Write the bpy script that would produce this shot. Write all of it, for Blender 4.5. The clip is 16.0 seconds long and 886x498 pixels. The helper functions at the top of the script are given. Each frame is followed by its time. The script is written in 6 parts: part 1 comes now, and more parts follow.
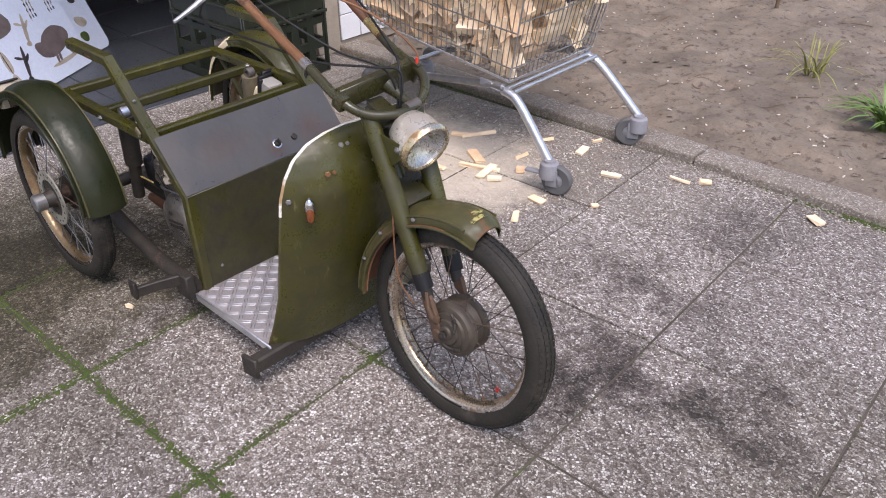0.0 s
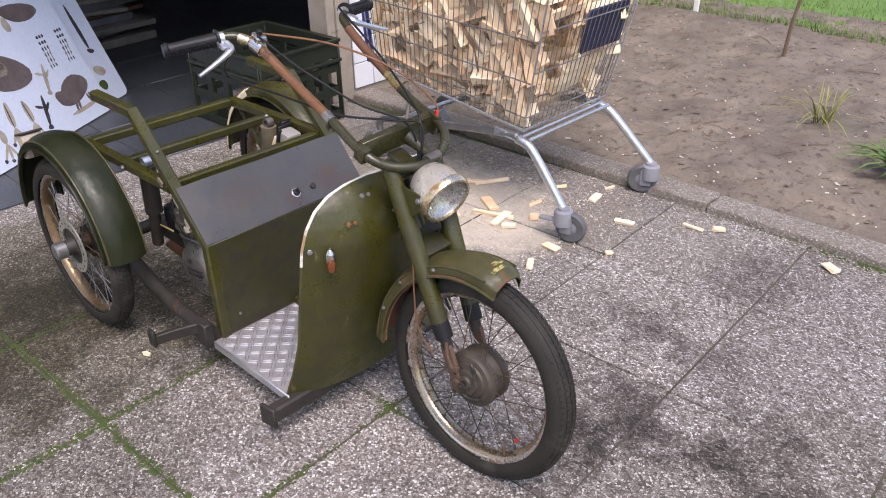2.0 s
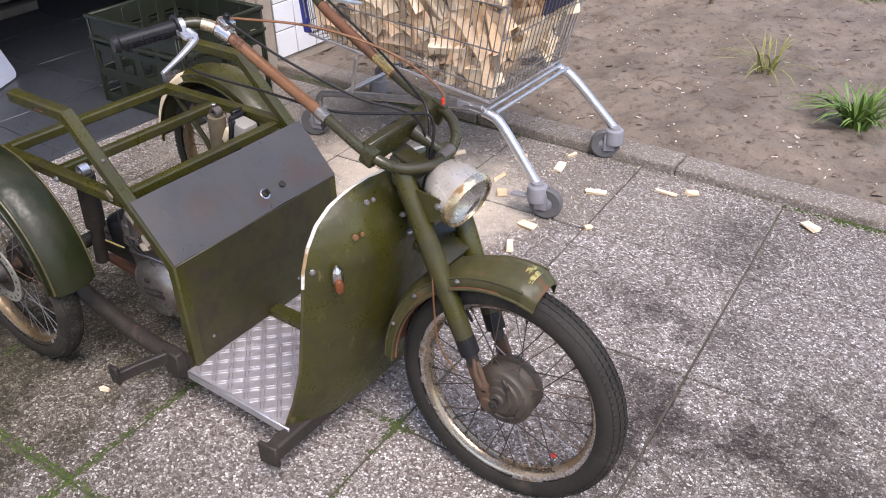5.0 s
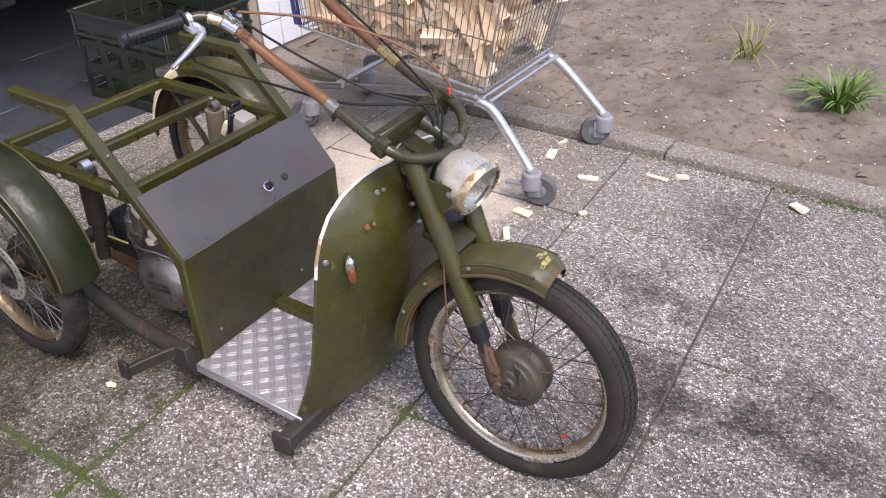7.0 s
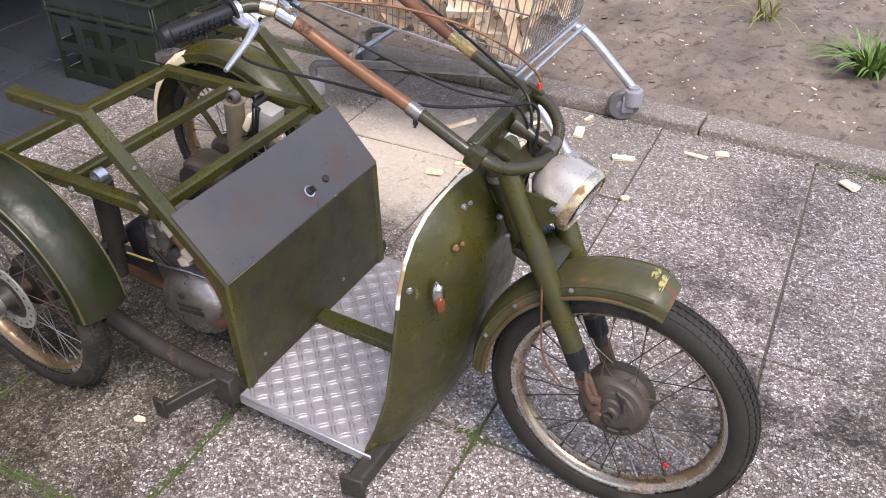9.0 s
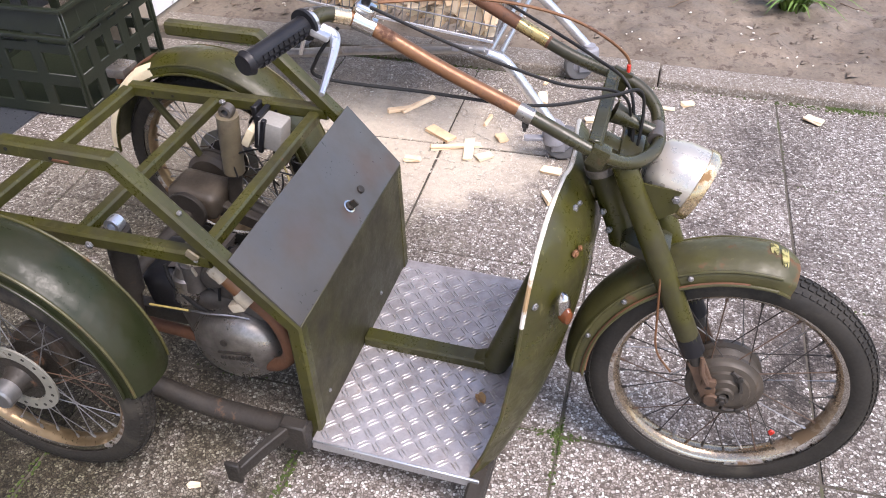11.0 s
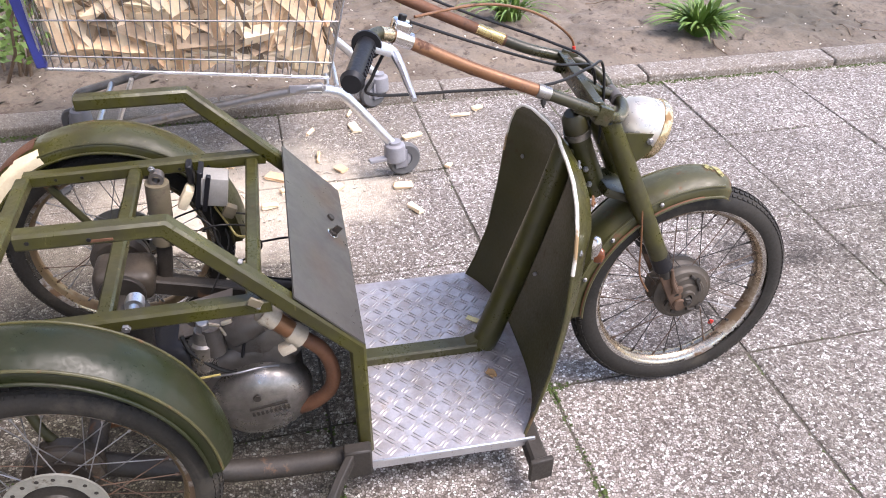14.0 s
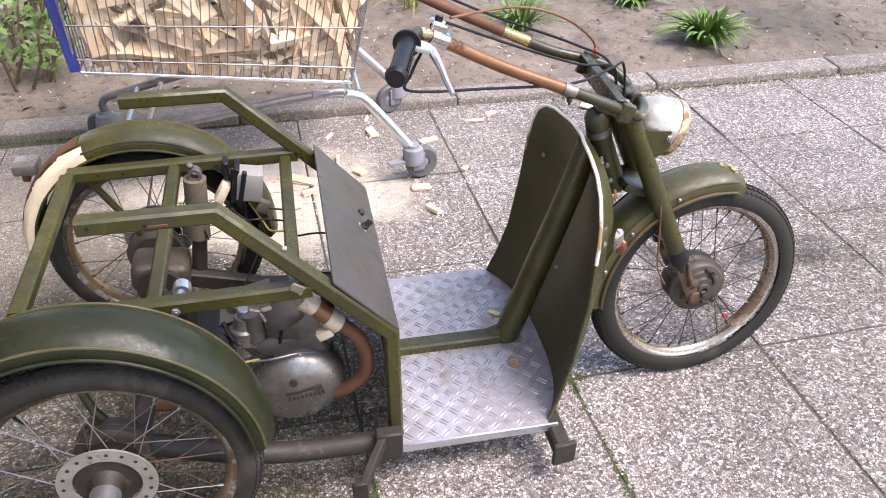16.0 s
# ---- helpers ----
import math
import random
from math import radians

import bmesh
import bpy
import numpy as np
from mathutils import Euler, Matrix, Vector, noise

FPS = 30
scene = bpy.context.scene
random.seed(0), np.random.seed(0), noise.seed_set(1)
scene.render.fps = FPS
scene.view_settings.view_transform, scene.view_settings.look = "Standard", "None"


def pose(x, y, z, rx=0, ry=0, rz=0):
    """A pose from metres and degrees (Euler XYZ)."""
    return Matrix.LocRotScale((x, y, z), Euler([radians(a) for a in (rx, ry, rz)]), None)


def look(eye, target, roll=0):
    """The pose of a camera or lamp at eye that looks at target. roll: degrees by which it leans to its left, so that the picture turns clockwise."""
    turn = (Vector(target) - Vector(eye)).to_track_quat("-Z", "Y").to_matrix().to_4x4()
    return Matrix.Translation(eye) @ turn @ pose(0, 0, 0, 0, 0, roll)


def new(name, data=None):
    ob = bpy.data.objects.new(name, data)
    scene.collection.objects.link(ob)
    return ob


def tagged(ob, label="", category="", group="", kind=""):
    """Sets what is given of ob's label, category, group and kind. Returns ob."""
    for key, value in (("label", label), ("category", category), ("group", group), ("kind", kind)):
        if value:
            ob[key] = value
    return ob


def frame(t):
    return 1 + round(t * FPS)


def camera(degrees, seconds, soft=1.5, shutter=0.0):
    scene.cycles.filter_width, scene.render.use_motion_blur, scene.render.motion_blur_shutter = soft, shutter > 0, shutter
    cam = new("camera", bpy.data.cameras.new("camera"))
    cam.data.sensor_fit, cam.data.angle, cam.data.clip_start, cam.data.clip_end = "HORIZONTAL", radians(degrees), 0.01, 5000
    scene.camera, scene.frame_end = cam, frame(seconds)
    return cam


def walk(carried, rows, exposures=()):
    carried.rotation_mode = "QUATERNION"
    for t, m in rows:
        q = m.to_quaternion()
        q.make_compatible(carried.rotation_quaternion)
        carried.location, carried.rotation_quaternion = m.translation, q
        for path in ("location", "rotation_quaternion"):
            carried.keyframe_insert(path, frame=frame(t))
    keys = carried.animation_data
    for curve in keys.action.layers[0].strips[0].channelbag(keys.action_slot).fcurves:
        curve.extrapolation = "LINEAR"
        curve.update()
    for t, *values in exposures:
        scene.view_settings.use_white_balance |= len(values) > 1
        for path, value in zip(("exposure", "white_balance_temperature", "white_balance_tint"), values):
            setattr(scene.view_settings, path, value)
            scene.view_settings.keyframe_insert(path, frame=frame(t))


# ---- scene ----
cam = camera(57.9, 16.0, 1.0)
PATH = [
    (0, (1.994, -1.286, 1.592), (0.826, -0.069, 0.517), -0.8),
    (0.5, (1.99, -1.281, 1.586), (0.819, -0.077, 0.499), -1.1),
    (1, (1.986, -1.284, 1.581), (0.847, -0.06, 0.485), -0.7),
    (1.5, (1.967, -1.287, 1.586), (0.839, -0.047, 0.495), -0.3),
    (2, (1.97, -1.31, 1.617), (0.754, -0.064, 0.632), -1.0),
    (2.5, (1.933, -1.324, 1.619), (0.723, -0.068, 0.64), -1.0),
    (3, (1.842, -1.298, 1.593), (0.693, -0.034, 0.553), 0.5),
    (3.5, (1.727, -1.219, 1.617), (0.522, 0.013, 0.602), -0.7),
    (4, (1.669, -1.205, 1.632), (0.566, 0.11, 0.606), -0.5),
    (4.5, (1.609, -1.253, 1.63), (0.568, 0.108, 0.599), -1.0),
    (5, (1.574, -1.292, 1.612), (0.593, 0.069, 0.524), -0.9),
    (5.2, (1.557, -1.309, 1.612), (0.596, 0.062, 0.518), -1.1),
    (7.3, (1.517, -1.364, 1.627), (0.592, 0.016, 0.513), -1.1),
    (7.5, (1.504, -1.372, 1.628), (0.571, -0.01, 0.499), -0.6),
    (8, (1.407, -1.387, 1.621), (0.483, -0.011, 0.502), 0.9),
    (8.5, (1.277, -1.319, 1.59), (0.39, 0.046, 0.429), 0.6),
    (8.7, (1.219, -1.277, 1.606), (0.365, 0.09, 0.422), -0.3),
    (10.8, (0.711, -1.36, 1.593), (0.222, 0.124, 0.344), 0.7),
    (11, (0.645, -1.312, 1.614), (0.175, 0.15, 0.333), -1.6),
    (11.5, (0.526, -1.314, 1.606), (0.278, 0.244, 0.377), 0.8),
    (12, (0.342, -1.391, 1.607), (0.253, 0.172, 0.362), 0.2),
    (12.5, (0.225, -1.431, 1.579), (0.244, 0.116, 0.312), 2.5),
    (13, (0.169, -1.369, 1.578), (0.176, 0.144, 0.27), 0.5),
    (13.5, (0.06, -1.445, 1.595), (0.246, 0.132, 0.379), -0.1),
    (14, (-0.077, -1.545, 1.601), (0.251, 0.039, 0.426), 0.6),
    (14.5, (-0.116, -1.594, 1.611), (0.185, 0.013, 0.459), -0.6),
    (15, (-0.116, -1.58, 1.613), (0.211, 0.015, 0.451), -1.0),
    (15.5, (-0.134, -1.589, 1.619), (0.269, -0.003, 0.469), 0.8),
    (16, (-0.161, -1.626, 1.609), (0.171, -0.023, 0.46), 0.7),
]
EXPOSURES = [(0, 0.92, 6600, 20.5), (2, 0.98, 6600, 20.5), (4, 1.08, 6600, 20.5), (8.5, 1.18, 6600, 20.5), (11, 1.40, 6600, 20.5), (13, 1.56, 6600, 20.5), (16, 1.62, 6600, 20.5)]
walk(cam, [(t, look(eye, target, roll)) for t, eye, target, roll in PATH], EXPOSURES)


# ---- world and light ----
world = bpy.data.worlds.new("sky")
scene.world = world
world.use_nodes = True
wn = world.node_tree
sky = wn.nodes.new("ShaderNodeTexSky")
sky.sky_type = "NISHITA"
sky.sun_disc = False
SUN_EL, SUN_AZ = radians(60), radians(-32)
sky.sun_elevation, sky.sun_rotation = SUN_EL, radians(90) - SUN_AZ
sky.air_density, sky.dust_density = 1.2, 1.6
wn.nodes["Background"].inputs["Strength"].default_value = 0.14
wn.links.new(sky.outputs[0], wn.nodes["Background"].inputs["Color"])
sun = new("sun", bpy.data.lights.new("sun", "SUN"))
sun.data.energy, sun.data.angle, sun.data.color = 2.0, radians(34), (1.0, 0.97, 0.935)
sun.matrix_world = look((0, 0, 20), (-20 * math.cos(SUN_AZ) / math.tan(SUN_EL), -20 * math.sin(SUN_AZ) / math.tan(SUN_EL), 0))


# ---- materials ----
def nodes_of(name):
    m = bpy.data.materials.new(name)
    m.use_nodes = True
    return m, m.node_tree.nodes, m.node_tree.links, m.node_tree.nodes["Principled BSDF"]


def noise_node(nt, links, scale, detail=5.0, rough=0.6, vec=None):
    n = nt.new("ShaderNodeTexNoise")
    n.inputs["Scale"].default_value, n.inputs["Detail"].default_value, n.inputs["Roughness"].default_value = scale, detail, rough
    links.new(vec, n.inputs["Vector"])
    return n


def ramp(nt, links, src, stops):
    r = nt.new("ShaderNodeValToRGB")
    while len(r.color_ramp.elements) < len(stops):
        r.color_ramp.elements.new(0.5)
    for e, (p, c) in zip(r.color_ramp.elements, stops):
        e.position, e.color = p, (*c, 1) if len(c) == 3 else c
    links.new(src, r.inputs["Fac"])
    return r


def mixc(nt, links, fac, a, b, mode="MIX"):
    m = nt.new("ShaderNodeMix")
    m.data_type, m.blend_type = "RGBA", mode
    for sock, v in ((m.inputs["Factor"], fac), (m.inputs["A"], a), (m.inputs["B"], b)):
        if hasattr(v, "is_output"):
            links.new(v, sock)
        elif isinstance(v, tuple):
            sock.default_value = (*v, 1)
        else:
            sock.default_value = v
    return m.outputs["Result"]


def bump_to(nt, links, bsdf, height, strength=0.3, dist=0.002):
    b = nt.new("ShaderNodeBump")
    b.inputs["Strength"].default_value, b.inputs["Distance"].default_value = strength, dist
    links.new(height, b.inputs["Height"])
    links.new(b.outputs[0], bsdf.inputs["Normal"])


def worn(name, c1, c2, rough=(0.35, 0.6), metal=0.0, scale=6.0, grain=120.0, stain=0.0, stain_c=(0.16, 0.06, 0.02), stain_scale=9.0, bump=0.15, spec=0.5, per_object=0.0, dirt=0.0, dirt_c=(0.022, 0.017, 0.009), scuff=0.0, scuff_c=(0.17, 0.155, 0.06), speck=0.35, dents=0.0):
    """A surface with large mottling, fine grain and stains (rust, dirt) of a second colour."""
    m, nt, links, b = nodes_of(name)
    pos = nt.new("ShaderNodeNewGeometry").outputs["Position"]
    big = noise_node(nt, links, scale, 6, 0.6, pos)
    fine = noise_node(nt, links, grain, 3, 0.6, pos)
    col = mixc(nt, links, ramp(nt, links, big.outputs[0], [(0.3, (0, 0, 0)), (0.7, (1, 1, 1))]).outputs[0], c1, c2)
    col = mixc(nt, links, speck, col, mixc(nt, links, fine.outputs[0], (0.25, 0.25, 0.25), (0.85, 0.85, 0.85)), "OVERLAY")
    if per_object:
        oi = nt.new("ShaderNodeObjectInfo").outputs["Random"]
        rv = ramp(nt, links, oi, [(0, (0.5 - per_object,) * 3), (1, (0.5 + per_object,) * 3)])
        col = mixc(nt, links, 1.0, col, rv.outputs[0], "OVERLAY")
    rr = ramp(nt, links, fine.outputs[0], [(0.3, (rough[0],) * 3), (0.7, (rough[1],) * 3)]).outputs[0]
    if dirt:
        film = noise_node(nt, links, 11, 9, 0.65, pos)
        mask = ramp(nt, links, film.outputs[0], [(0.42, (0, 0, 0)), (0.66, (dirt,) * 3)]).outputs[0]
        col = mixc(nt, links, mask, col, dirt_c)
        rr = mixc(nt, links, mask, rr, (0.8, 0.8, 0.8))
    if scuff:
        long = nt.new("ShaderNodeVectorMath")
        long.operation, long.inputs[1].default_value = "MULTIPLY", (1.0, 1.0, 0.25)
        links.new(pos, long.inputs[0])
        sc = noise_node(nt, links, 48, 7, 0.7, long.outputs[0])
        mask = ramp(nt, links, sc.outputs[0], [(0.62, (0, 0, 0)), (0.70, (scuff,) * 3)]).outputs[0]
        col = mixc(nt, links, mask, col, scuff_c)
    met = metal
    if stain:
        sn = noise_node(nt, links, stain_scale, 8, 0.68, pos)
        mask = ramp(nt, links, sn.outputs[0], [(0.72 - stain * 0.4, (0, 0, 0)), (0.78 - stain * 0.35, (1, 1, 1))]).outputs[0]
        col = mixc(nt, links, mask, col, stain_c)
        rr = mixc(nt, links, mask, rr, (0.85, 0.85, 0.85))
        if metal:
            inv = nt.new("ShaderNodeMath")
            inv.operation, inv.inputs[0].default_value = "SUBTRACT", metal
            links.new(mask, inv.inputs[1])
            inv.use_clamp = True
            links.new(inv.outputs[0], b.inputs["Metallic"])
            met = None
    if met is not None:
        b.inputs["Metallic"].default_value = met
    links.new(col, b.inputs["Base Color"])
    links.new(rr, b.inputs["Roughness"])
    b.inputs["Specular IOR Level"].default_value = spec
    bump_to(nt, links, b, fine.outputs[0], bump, 0.002)
    if dents:
        soft = noise_node(nt, links, 9, 3, 0.55, pos)
        d = nt.new("ShaderNodeBump")
        d.inputs["Strength"].default_value, d.inputs["Distance"].default_value = dents, 0.02
        links.new(soft.outputs[0], d.inputs["Height"])
        links.new(d.outputs[0], b.inputs["Normal"].links[0].from_node.inputs["Normal"])
    return m


def spot(m, centre, r, colour, keep, squash=(1, 1, 1)):
    """A ragged patch of a second colour round a place on a material."""
    nt, links, b = m.node_tree.nodes, m.node_tree.links, m.node_tree.nodes["Principled BSDF"]
    pos = nt.new("ShaderNodeNewGeometry").outputs["Position"]
    off = nt.new("ShaderNodeVectorMath")
    off.operation, off.inputs[1].default_value = "SUBTRACT", centre
    links.new(pos, off.inputs[0])
    sq = nt.new("ShaderNodeVectorMath")
    sq.operation, sq.inputs[1].default_value = "MULTIPLY", squash
    links.new(off.outputs[0], sq.inputs[0])
    ln = nt.new("ShaderNodeVectorMath")
    ln.operation = "LENGTH"
    links.new(sq.outputs[0], ln.inputs[0])
    rag = noise_node(nt, links, 28, 7, 0.7, pos)
    add = nt.new("ShaderNodeMath")
    add.operation, add.inputs[1].default_value = "MULTIPLY_ADD", r
    links.new(rag.outputs[0], add.inputs[0])
    links.new(ln.outputs["Value"], add.inputs[2])
    mask = ramp(nt, links, add.outputs[0], [(r * 0.75, (keep,) * 3), (r * 1.5, (0, 0, 0))]).outputs[0]
    src = b.inputs["Base Color"].links[0].from_socket
    links.new(mixc(nt, links, mask, src, colour), b.inputs["Base Color"])


def aggregate(name, sand=0.0):
    """Washed concrete: pebbles of many greys in mortar, stains, sawdust, dark spills, painted shade and sun."""
    m, nt, links, b = nodes_of(name)
    pos = nt.new("ShaderNodeNewGeometry").outputs["Position"]
    warp = noise_node(nt, links, 60, 2, 0.5, pos)
    vec = nt.new("ShaderNodeVectorMath")
    vec.operation = "MULTIPLY_ADD"
    links.new(warp.outputs["Color"], vec.inputs[0])
    vec.inputs[1].default_value = (0.005, 0.005, 0.005)
    links.new(pos, vec.inputs[2])
    cells, edges = nt.new("ShaderNodeTexVoronoi"), nt.new("ShaderNodeTexVoronoi")
    edges.feature = "DISTANCE_TO_EDGE"
    for v in (cells, edges):
        v.inputs["Scale"].default_value = 140
        links.new(vec.outputs[0], v.inputs["Vector"])
    sep = nt.new("ShaderNodeSeparateColor")
    links.new(cells.outputs["Color"], sep.inputs[0])
    pebble = ramp(nt, links, sep.outputs[0], [(0.0, (0.085, 0.071, 0.062)), (0.18, (0.19, 0.163, 0.147)), (0.5, (0.295, 0.267, 0.248)), (0.78, (0.405, 0.38, 0.362)), (0.95, (0.66, 0.65, 0.63))])
    gap = ramp(nt, links, edges.outputs["Distance"], [(0.02, (0, 0, 0)), (0.14, (1, 1, 1))])
    col = mixc(nt, links, gap.outputs[0], (0.08, 0.067, 0.056), pebble.outputs[0])
    big = noise_node(nt, links, 2.2, 6, 0.6, pos)
    col = mixc(nt, links, 0.55, col, ramp(nt, links, big.outputs[0], [(0.3, (0.3, 0.29, 0.27)), (0.7, (0.66, 0.65, 0.64))]).outputs[0], "OVERLAY")
    oi = nt.new("ShaderNodeObjectInfo").outputs["Random"]
    col = mixc(nt, links, 0.5, col, ramp(nt, links, oi, [(0, (0.40, 0.40, 0.40)), (1, (0.60, 0.59, 0.58))]).outputs[0], "OVERLAY")
    mid = noise_node(nt, links, 26, 5, 0.65, pos)
    col = mixc(nt, links, 0.45, col, ramp(nt, links, mid.outputs[0], [(0.3, (0.32, 0.31, 0.30)), (0.7, (0.64, 0.64, 0.63))]).outputs[0], "OVERLAY")
    ragged = noise_node(nt, links, 7, 9, 0.72, pos)
    if sand:
        film = ramp(nt, links, ragged.outputs[0], [(0.3, (sand * 0.5,) * 3), (0.6, (sand,) * 3)])
        col = mixc(nt, links, film.outputs[0], col, mixc(nt, links, mid.outputs[0], (0.19, 0.155, 0.115), (0.30, 0.255, 0.20)))

    def patch(x, y, r, soft, keep):
        d = nt.new("ShaderNodeVectorMath")
        d.operation = "DISTANCE"
        links.new(pos, d.inputs[0])
        d.inputs[1].default_value = (x, y, 0)
        add = nt.new("ShaderNodeMath")
        add.operation, add.inputs[1].default_value = "MULTIPLY_ADD", soft
        links.new(ragged.outputs[0], add.inputs[0])
        links.new(d.outputs["Value"], add.inputs[2])
        return ramp(nt, links, add.outputs[0], [(max(0, r - 0.06 + soft / 2), (keep,) * 3), (r + 0.10 + soft / 2, (0, 0, 0))]).outputs[0]

    # algae and the shade of house and tricycle, multiplied in as one tone
    for x, y, r, k in ALGAE_SHADE:
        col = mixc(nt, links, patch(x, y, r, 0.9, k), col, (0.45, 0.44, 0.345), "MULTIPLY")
    for x, y, r, k in SAND:
        col = mixc(nt, links, patch(x, y, r, 0.9, k * 0.62), col, mixc(nt, links, gap.outputs[0], (0.13, 0.11, 0.085), mixc(nt, links, mid.outputs[0], (0.19, 0.16, 0.125), (0.36, 0.315, 0.25))))
    for x, y, r, k in SPILLS:
        col = mixc(nt, links, patch(x, y, r, 0.8, k), col, (0.30, 0.275, 0.265), "MULTIPLY")
    dust = noise_node(nt, links, 45, 4, 0.7, pos)
    # sawdust colour also carries the brightness of the sunlit patch
    for x, y, r, k in SAWDUST_SUN:
        col = mixc(nt, links, patch(x, y, r, 0.5, k), col, mixc(nt, links, dust.outputs[0], (0.46, 0.39, 0.30), (0.76, 0.68, 0.56)))
    links.new(col, b.inputs["Base Color"])
    b.inputs["Roughness"].default_value = 0.75
    b.inputs["Specular IOR Level"].default_value = 0.35
    bump_to(nt, links, b, gap.outputs[0], 0.7, 0.004)
    return m


# green-brown algae film with painted shade, trodden sand: x, y, radius, strength
ALGAE_SHADE = [(-0.55, -0.60, 0.42, 0.75), (-0.35, 0.0, 0.40, 0.7), (-0.9, -0.2, 0.5, 0.6), (0.05, -0.75, 0.25, 0.4), (-1.2, 0.6, 0.4, 0.6), (-0.7, 0.45, 0.45, 0.7), (-0.25, 0.5, 0.25, 0.5), (-0.8, -0.8, 0.4, 0.8), (-1.15, -0.5, 0.45, 0.75), (-0.45, -1.0, 0.35, 0.6), (1.5, -0.05, 0.45, 0.22), (1.75, 0.45, 0.4, 0.3), (1.2, -0.5, 0.4, 0.2), (2.3, 0.2, 0.5, 0.4)]
SAND = [(-1.25, 1.6, 0.55, 0.9), (-1.1, 0.95, 0.4, 0.7), (-0.6, 1.75, 0.35, 0.75), (-0.05, 1.3, 0.5, 0.62), (0.55, 1.45, 0.3, 0.4), (-0.8, 1.3, 0.45, 0.45), (0.1, 0.75, 0.2, 0.3)]
# dark spills, and pale sawdust with the sun patch painted in: x, y, radius, strength
SPILLS = [(0.86, 0.78, 0.10, 0.6), (0.99, 1.35, 0.12, 0.6), (1.06, 0.38, 0.13, 0.8), (1.20, 0.34, 0.09, 0.55), (1.42, 0.49, 0.10, 0.65), (1.58, 0.41, 0.08, 0.55), (0.75, 0.81, 0.07, 0.45), (1.1, 0.8, 0.08, 0.5), (0.97, 0.16, 0.13, 0.5), (1.25, 0.16, 0.13, 0.18), (1.5, 0.2, 0.12, 0.12)]
SAWDUST_SUN = [(-0.22, 1.08, 0.36, 0.72), (-0.5, 1.15, 0.28, 0.55), (0.08, 1.02, 0.18, 0.4)]

OLIVE = worn("olive_paint", (0.031, 0.030, 0.0045), (0.052, 0.050, 0.008), (0.2, 0.4), 0, 5, 160, 0.12, (0.14, 0.06, 0.02), 14, 0.06, 0.5, dirt=0.55, scuff=0.5, speck=0.14, dents=0.35)
OLIVE_DULL = worn("dusty_olive_and_highlight_paint", (0.046, 0.044, 0.013), (0.072, 0.067, 0.026), (0.26, 0.44), 0, 7, 140, 0.35, (0.11, 0.055, 0.025), 12, 0.1, 0.4, dirt=0.5, scuff=0.45, speck=0.14, dents=0.35)
# olive greyed so the base colour holds the sky's reflection
OLIVE_SKY_GREY = worn("sky_greyed_olive_sheet", (0.044, 0.043, 0.041), (0.064, 0.060, 0.055), (0.26, 0.36), 0, 4, 90, 0.0, (0.085, 0.05, 0.032), 4, 0.0, 0.6, dirt=0.5, dirt_c=(0.052, 0.045, 0.037), scuff_c=(0.16, 0.15, 0.14), speck=0.14, dents=0.15)
for c, r, k, q in (((-0.03, 0.19, 0.51), 0.07, 0.6, (1, 1, 1)), ((-0.01, 0.035, 0.49), 0.04, 0.7, (1, 1, 1)), ((-0.06, -0.13, 0.54), 0.06, 0.35, (1, 0.6, 1)), ((0.0, 0.27, 0.48), 0.05, 0.5, (1, 1, 1))):
    spot(OLIVE_SKY_GREY, c, r, (0.062, 0.034, 0.02), k, q)
OLIVE_GREEN = worn("green_fender_paint", (0.0095, 0.013, 0.0042), (0.0165, 0.0205, 0.007), (0.24, 0.46), 0, 4, 160, 0.0, (0.10, 0.05, 0.02), 12, 0.03, 0.32, dirt=0.5, dirt_c=(0.022, 0.019, 0.008), scuff=0.25, scuff_c=(0.07, 0.08, 0.05), speck=0.14, dents=0.35)
# grimy olive darkened to hold the shield's shade on the front sheet
OLIVE_SHADED = worn("shaded_grimy_olive_sheet", (0.026, 0.025, 0.0065), (0.040, 0.037, 0.010), (0.4, 0.6), 0, 5, 160, 0.15, (0.07, 0.04, 0.02), 10, 0.06, 0.5, dirt=0.8, dirt_c=(0.02, 0.015, 0.009), scuff=0.2, speck=0.14, dents=0.35)
OLIVE_BAR = worn("dark_glossy_olive_bar", (0.022, 0.021, 0.006), (0.036, 0.034, 0.012), (0.16, 0.34), 0, 9, 160, 0.2, (0.09, 0.045, 0.02), 18, 0.05, dirt=0.5, scuff=0.3, speck=0.14)
RUST = worn("rusty_steel", (0.075, 0.033, 0.017), (0.15, 0.064, 0.03), (0.55, 0.85), 0.15, 12, 180, 0.3, (0.07, 0.035, 0.02), 20, 0.3)
RUST_BROWN = worn("brown_rusty_iron", (0.06, 0.037, 0.024), (0.12, 0.07, 0.042), (0.5, 0.8), 0.2, 14, 180, 0.3, (0.05, 0.03, 0.02), 20, 0.3)
RUST_PIPE = worn("rusted_chrome", (0.15, 0.068, 0.03), (0.24, 0.12, 0.058), (0.28, 0.5), 0.4, 10, 220, 0.4, (0.08, 0.034, 0.017), 16, 0.15)
DARK_STEEL = worn("dirty_dark_steel", (0.017, 0.0145, 0.0115), (0.038, 0.0315, 0.025), (0.45, 0.75), 0.2, 12, 160, 0.25, (0.10, 0.05, 0.025), 15, 0.25)
CHROME = worn("pitted_chrome", (0.5, 0.49, 0.47), (0.6, 0.59, 0.57), (0.12, 0.26), 1.0, 9, 180, 0.18, (0.18, 0.09, 0.04), 18, 0.02, speck=0.1)
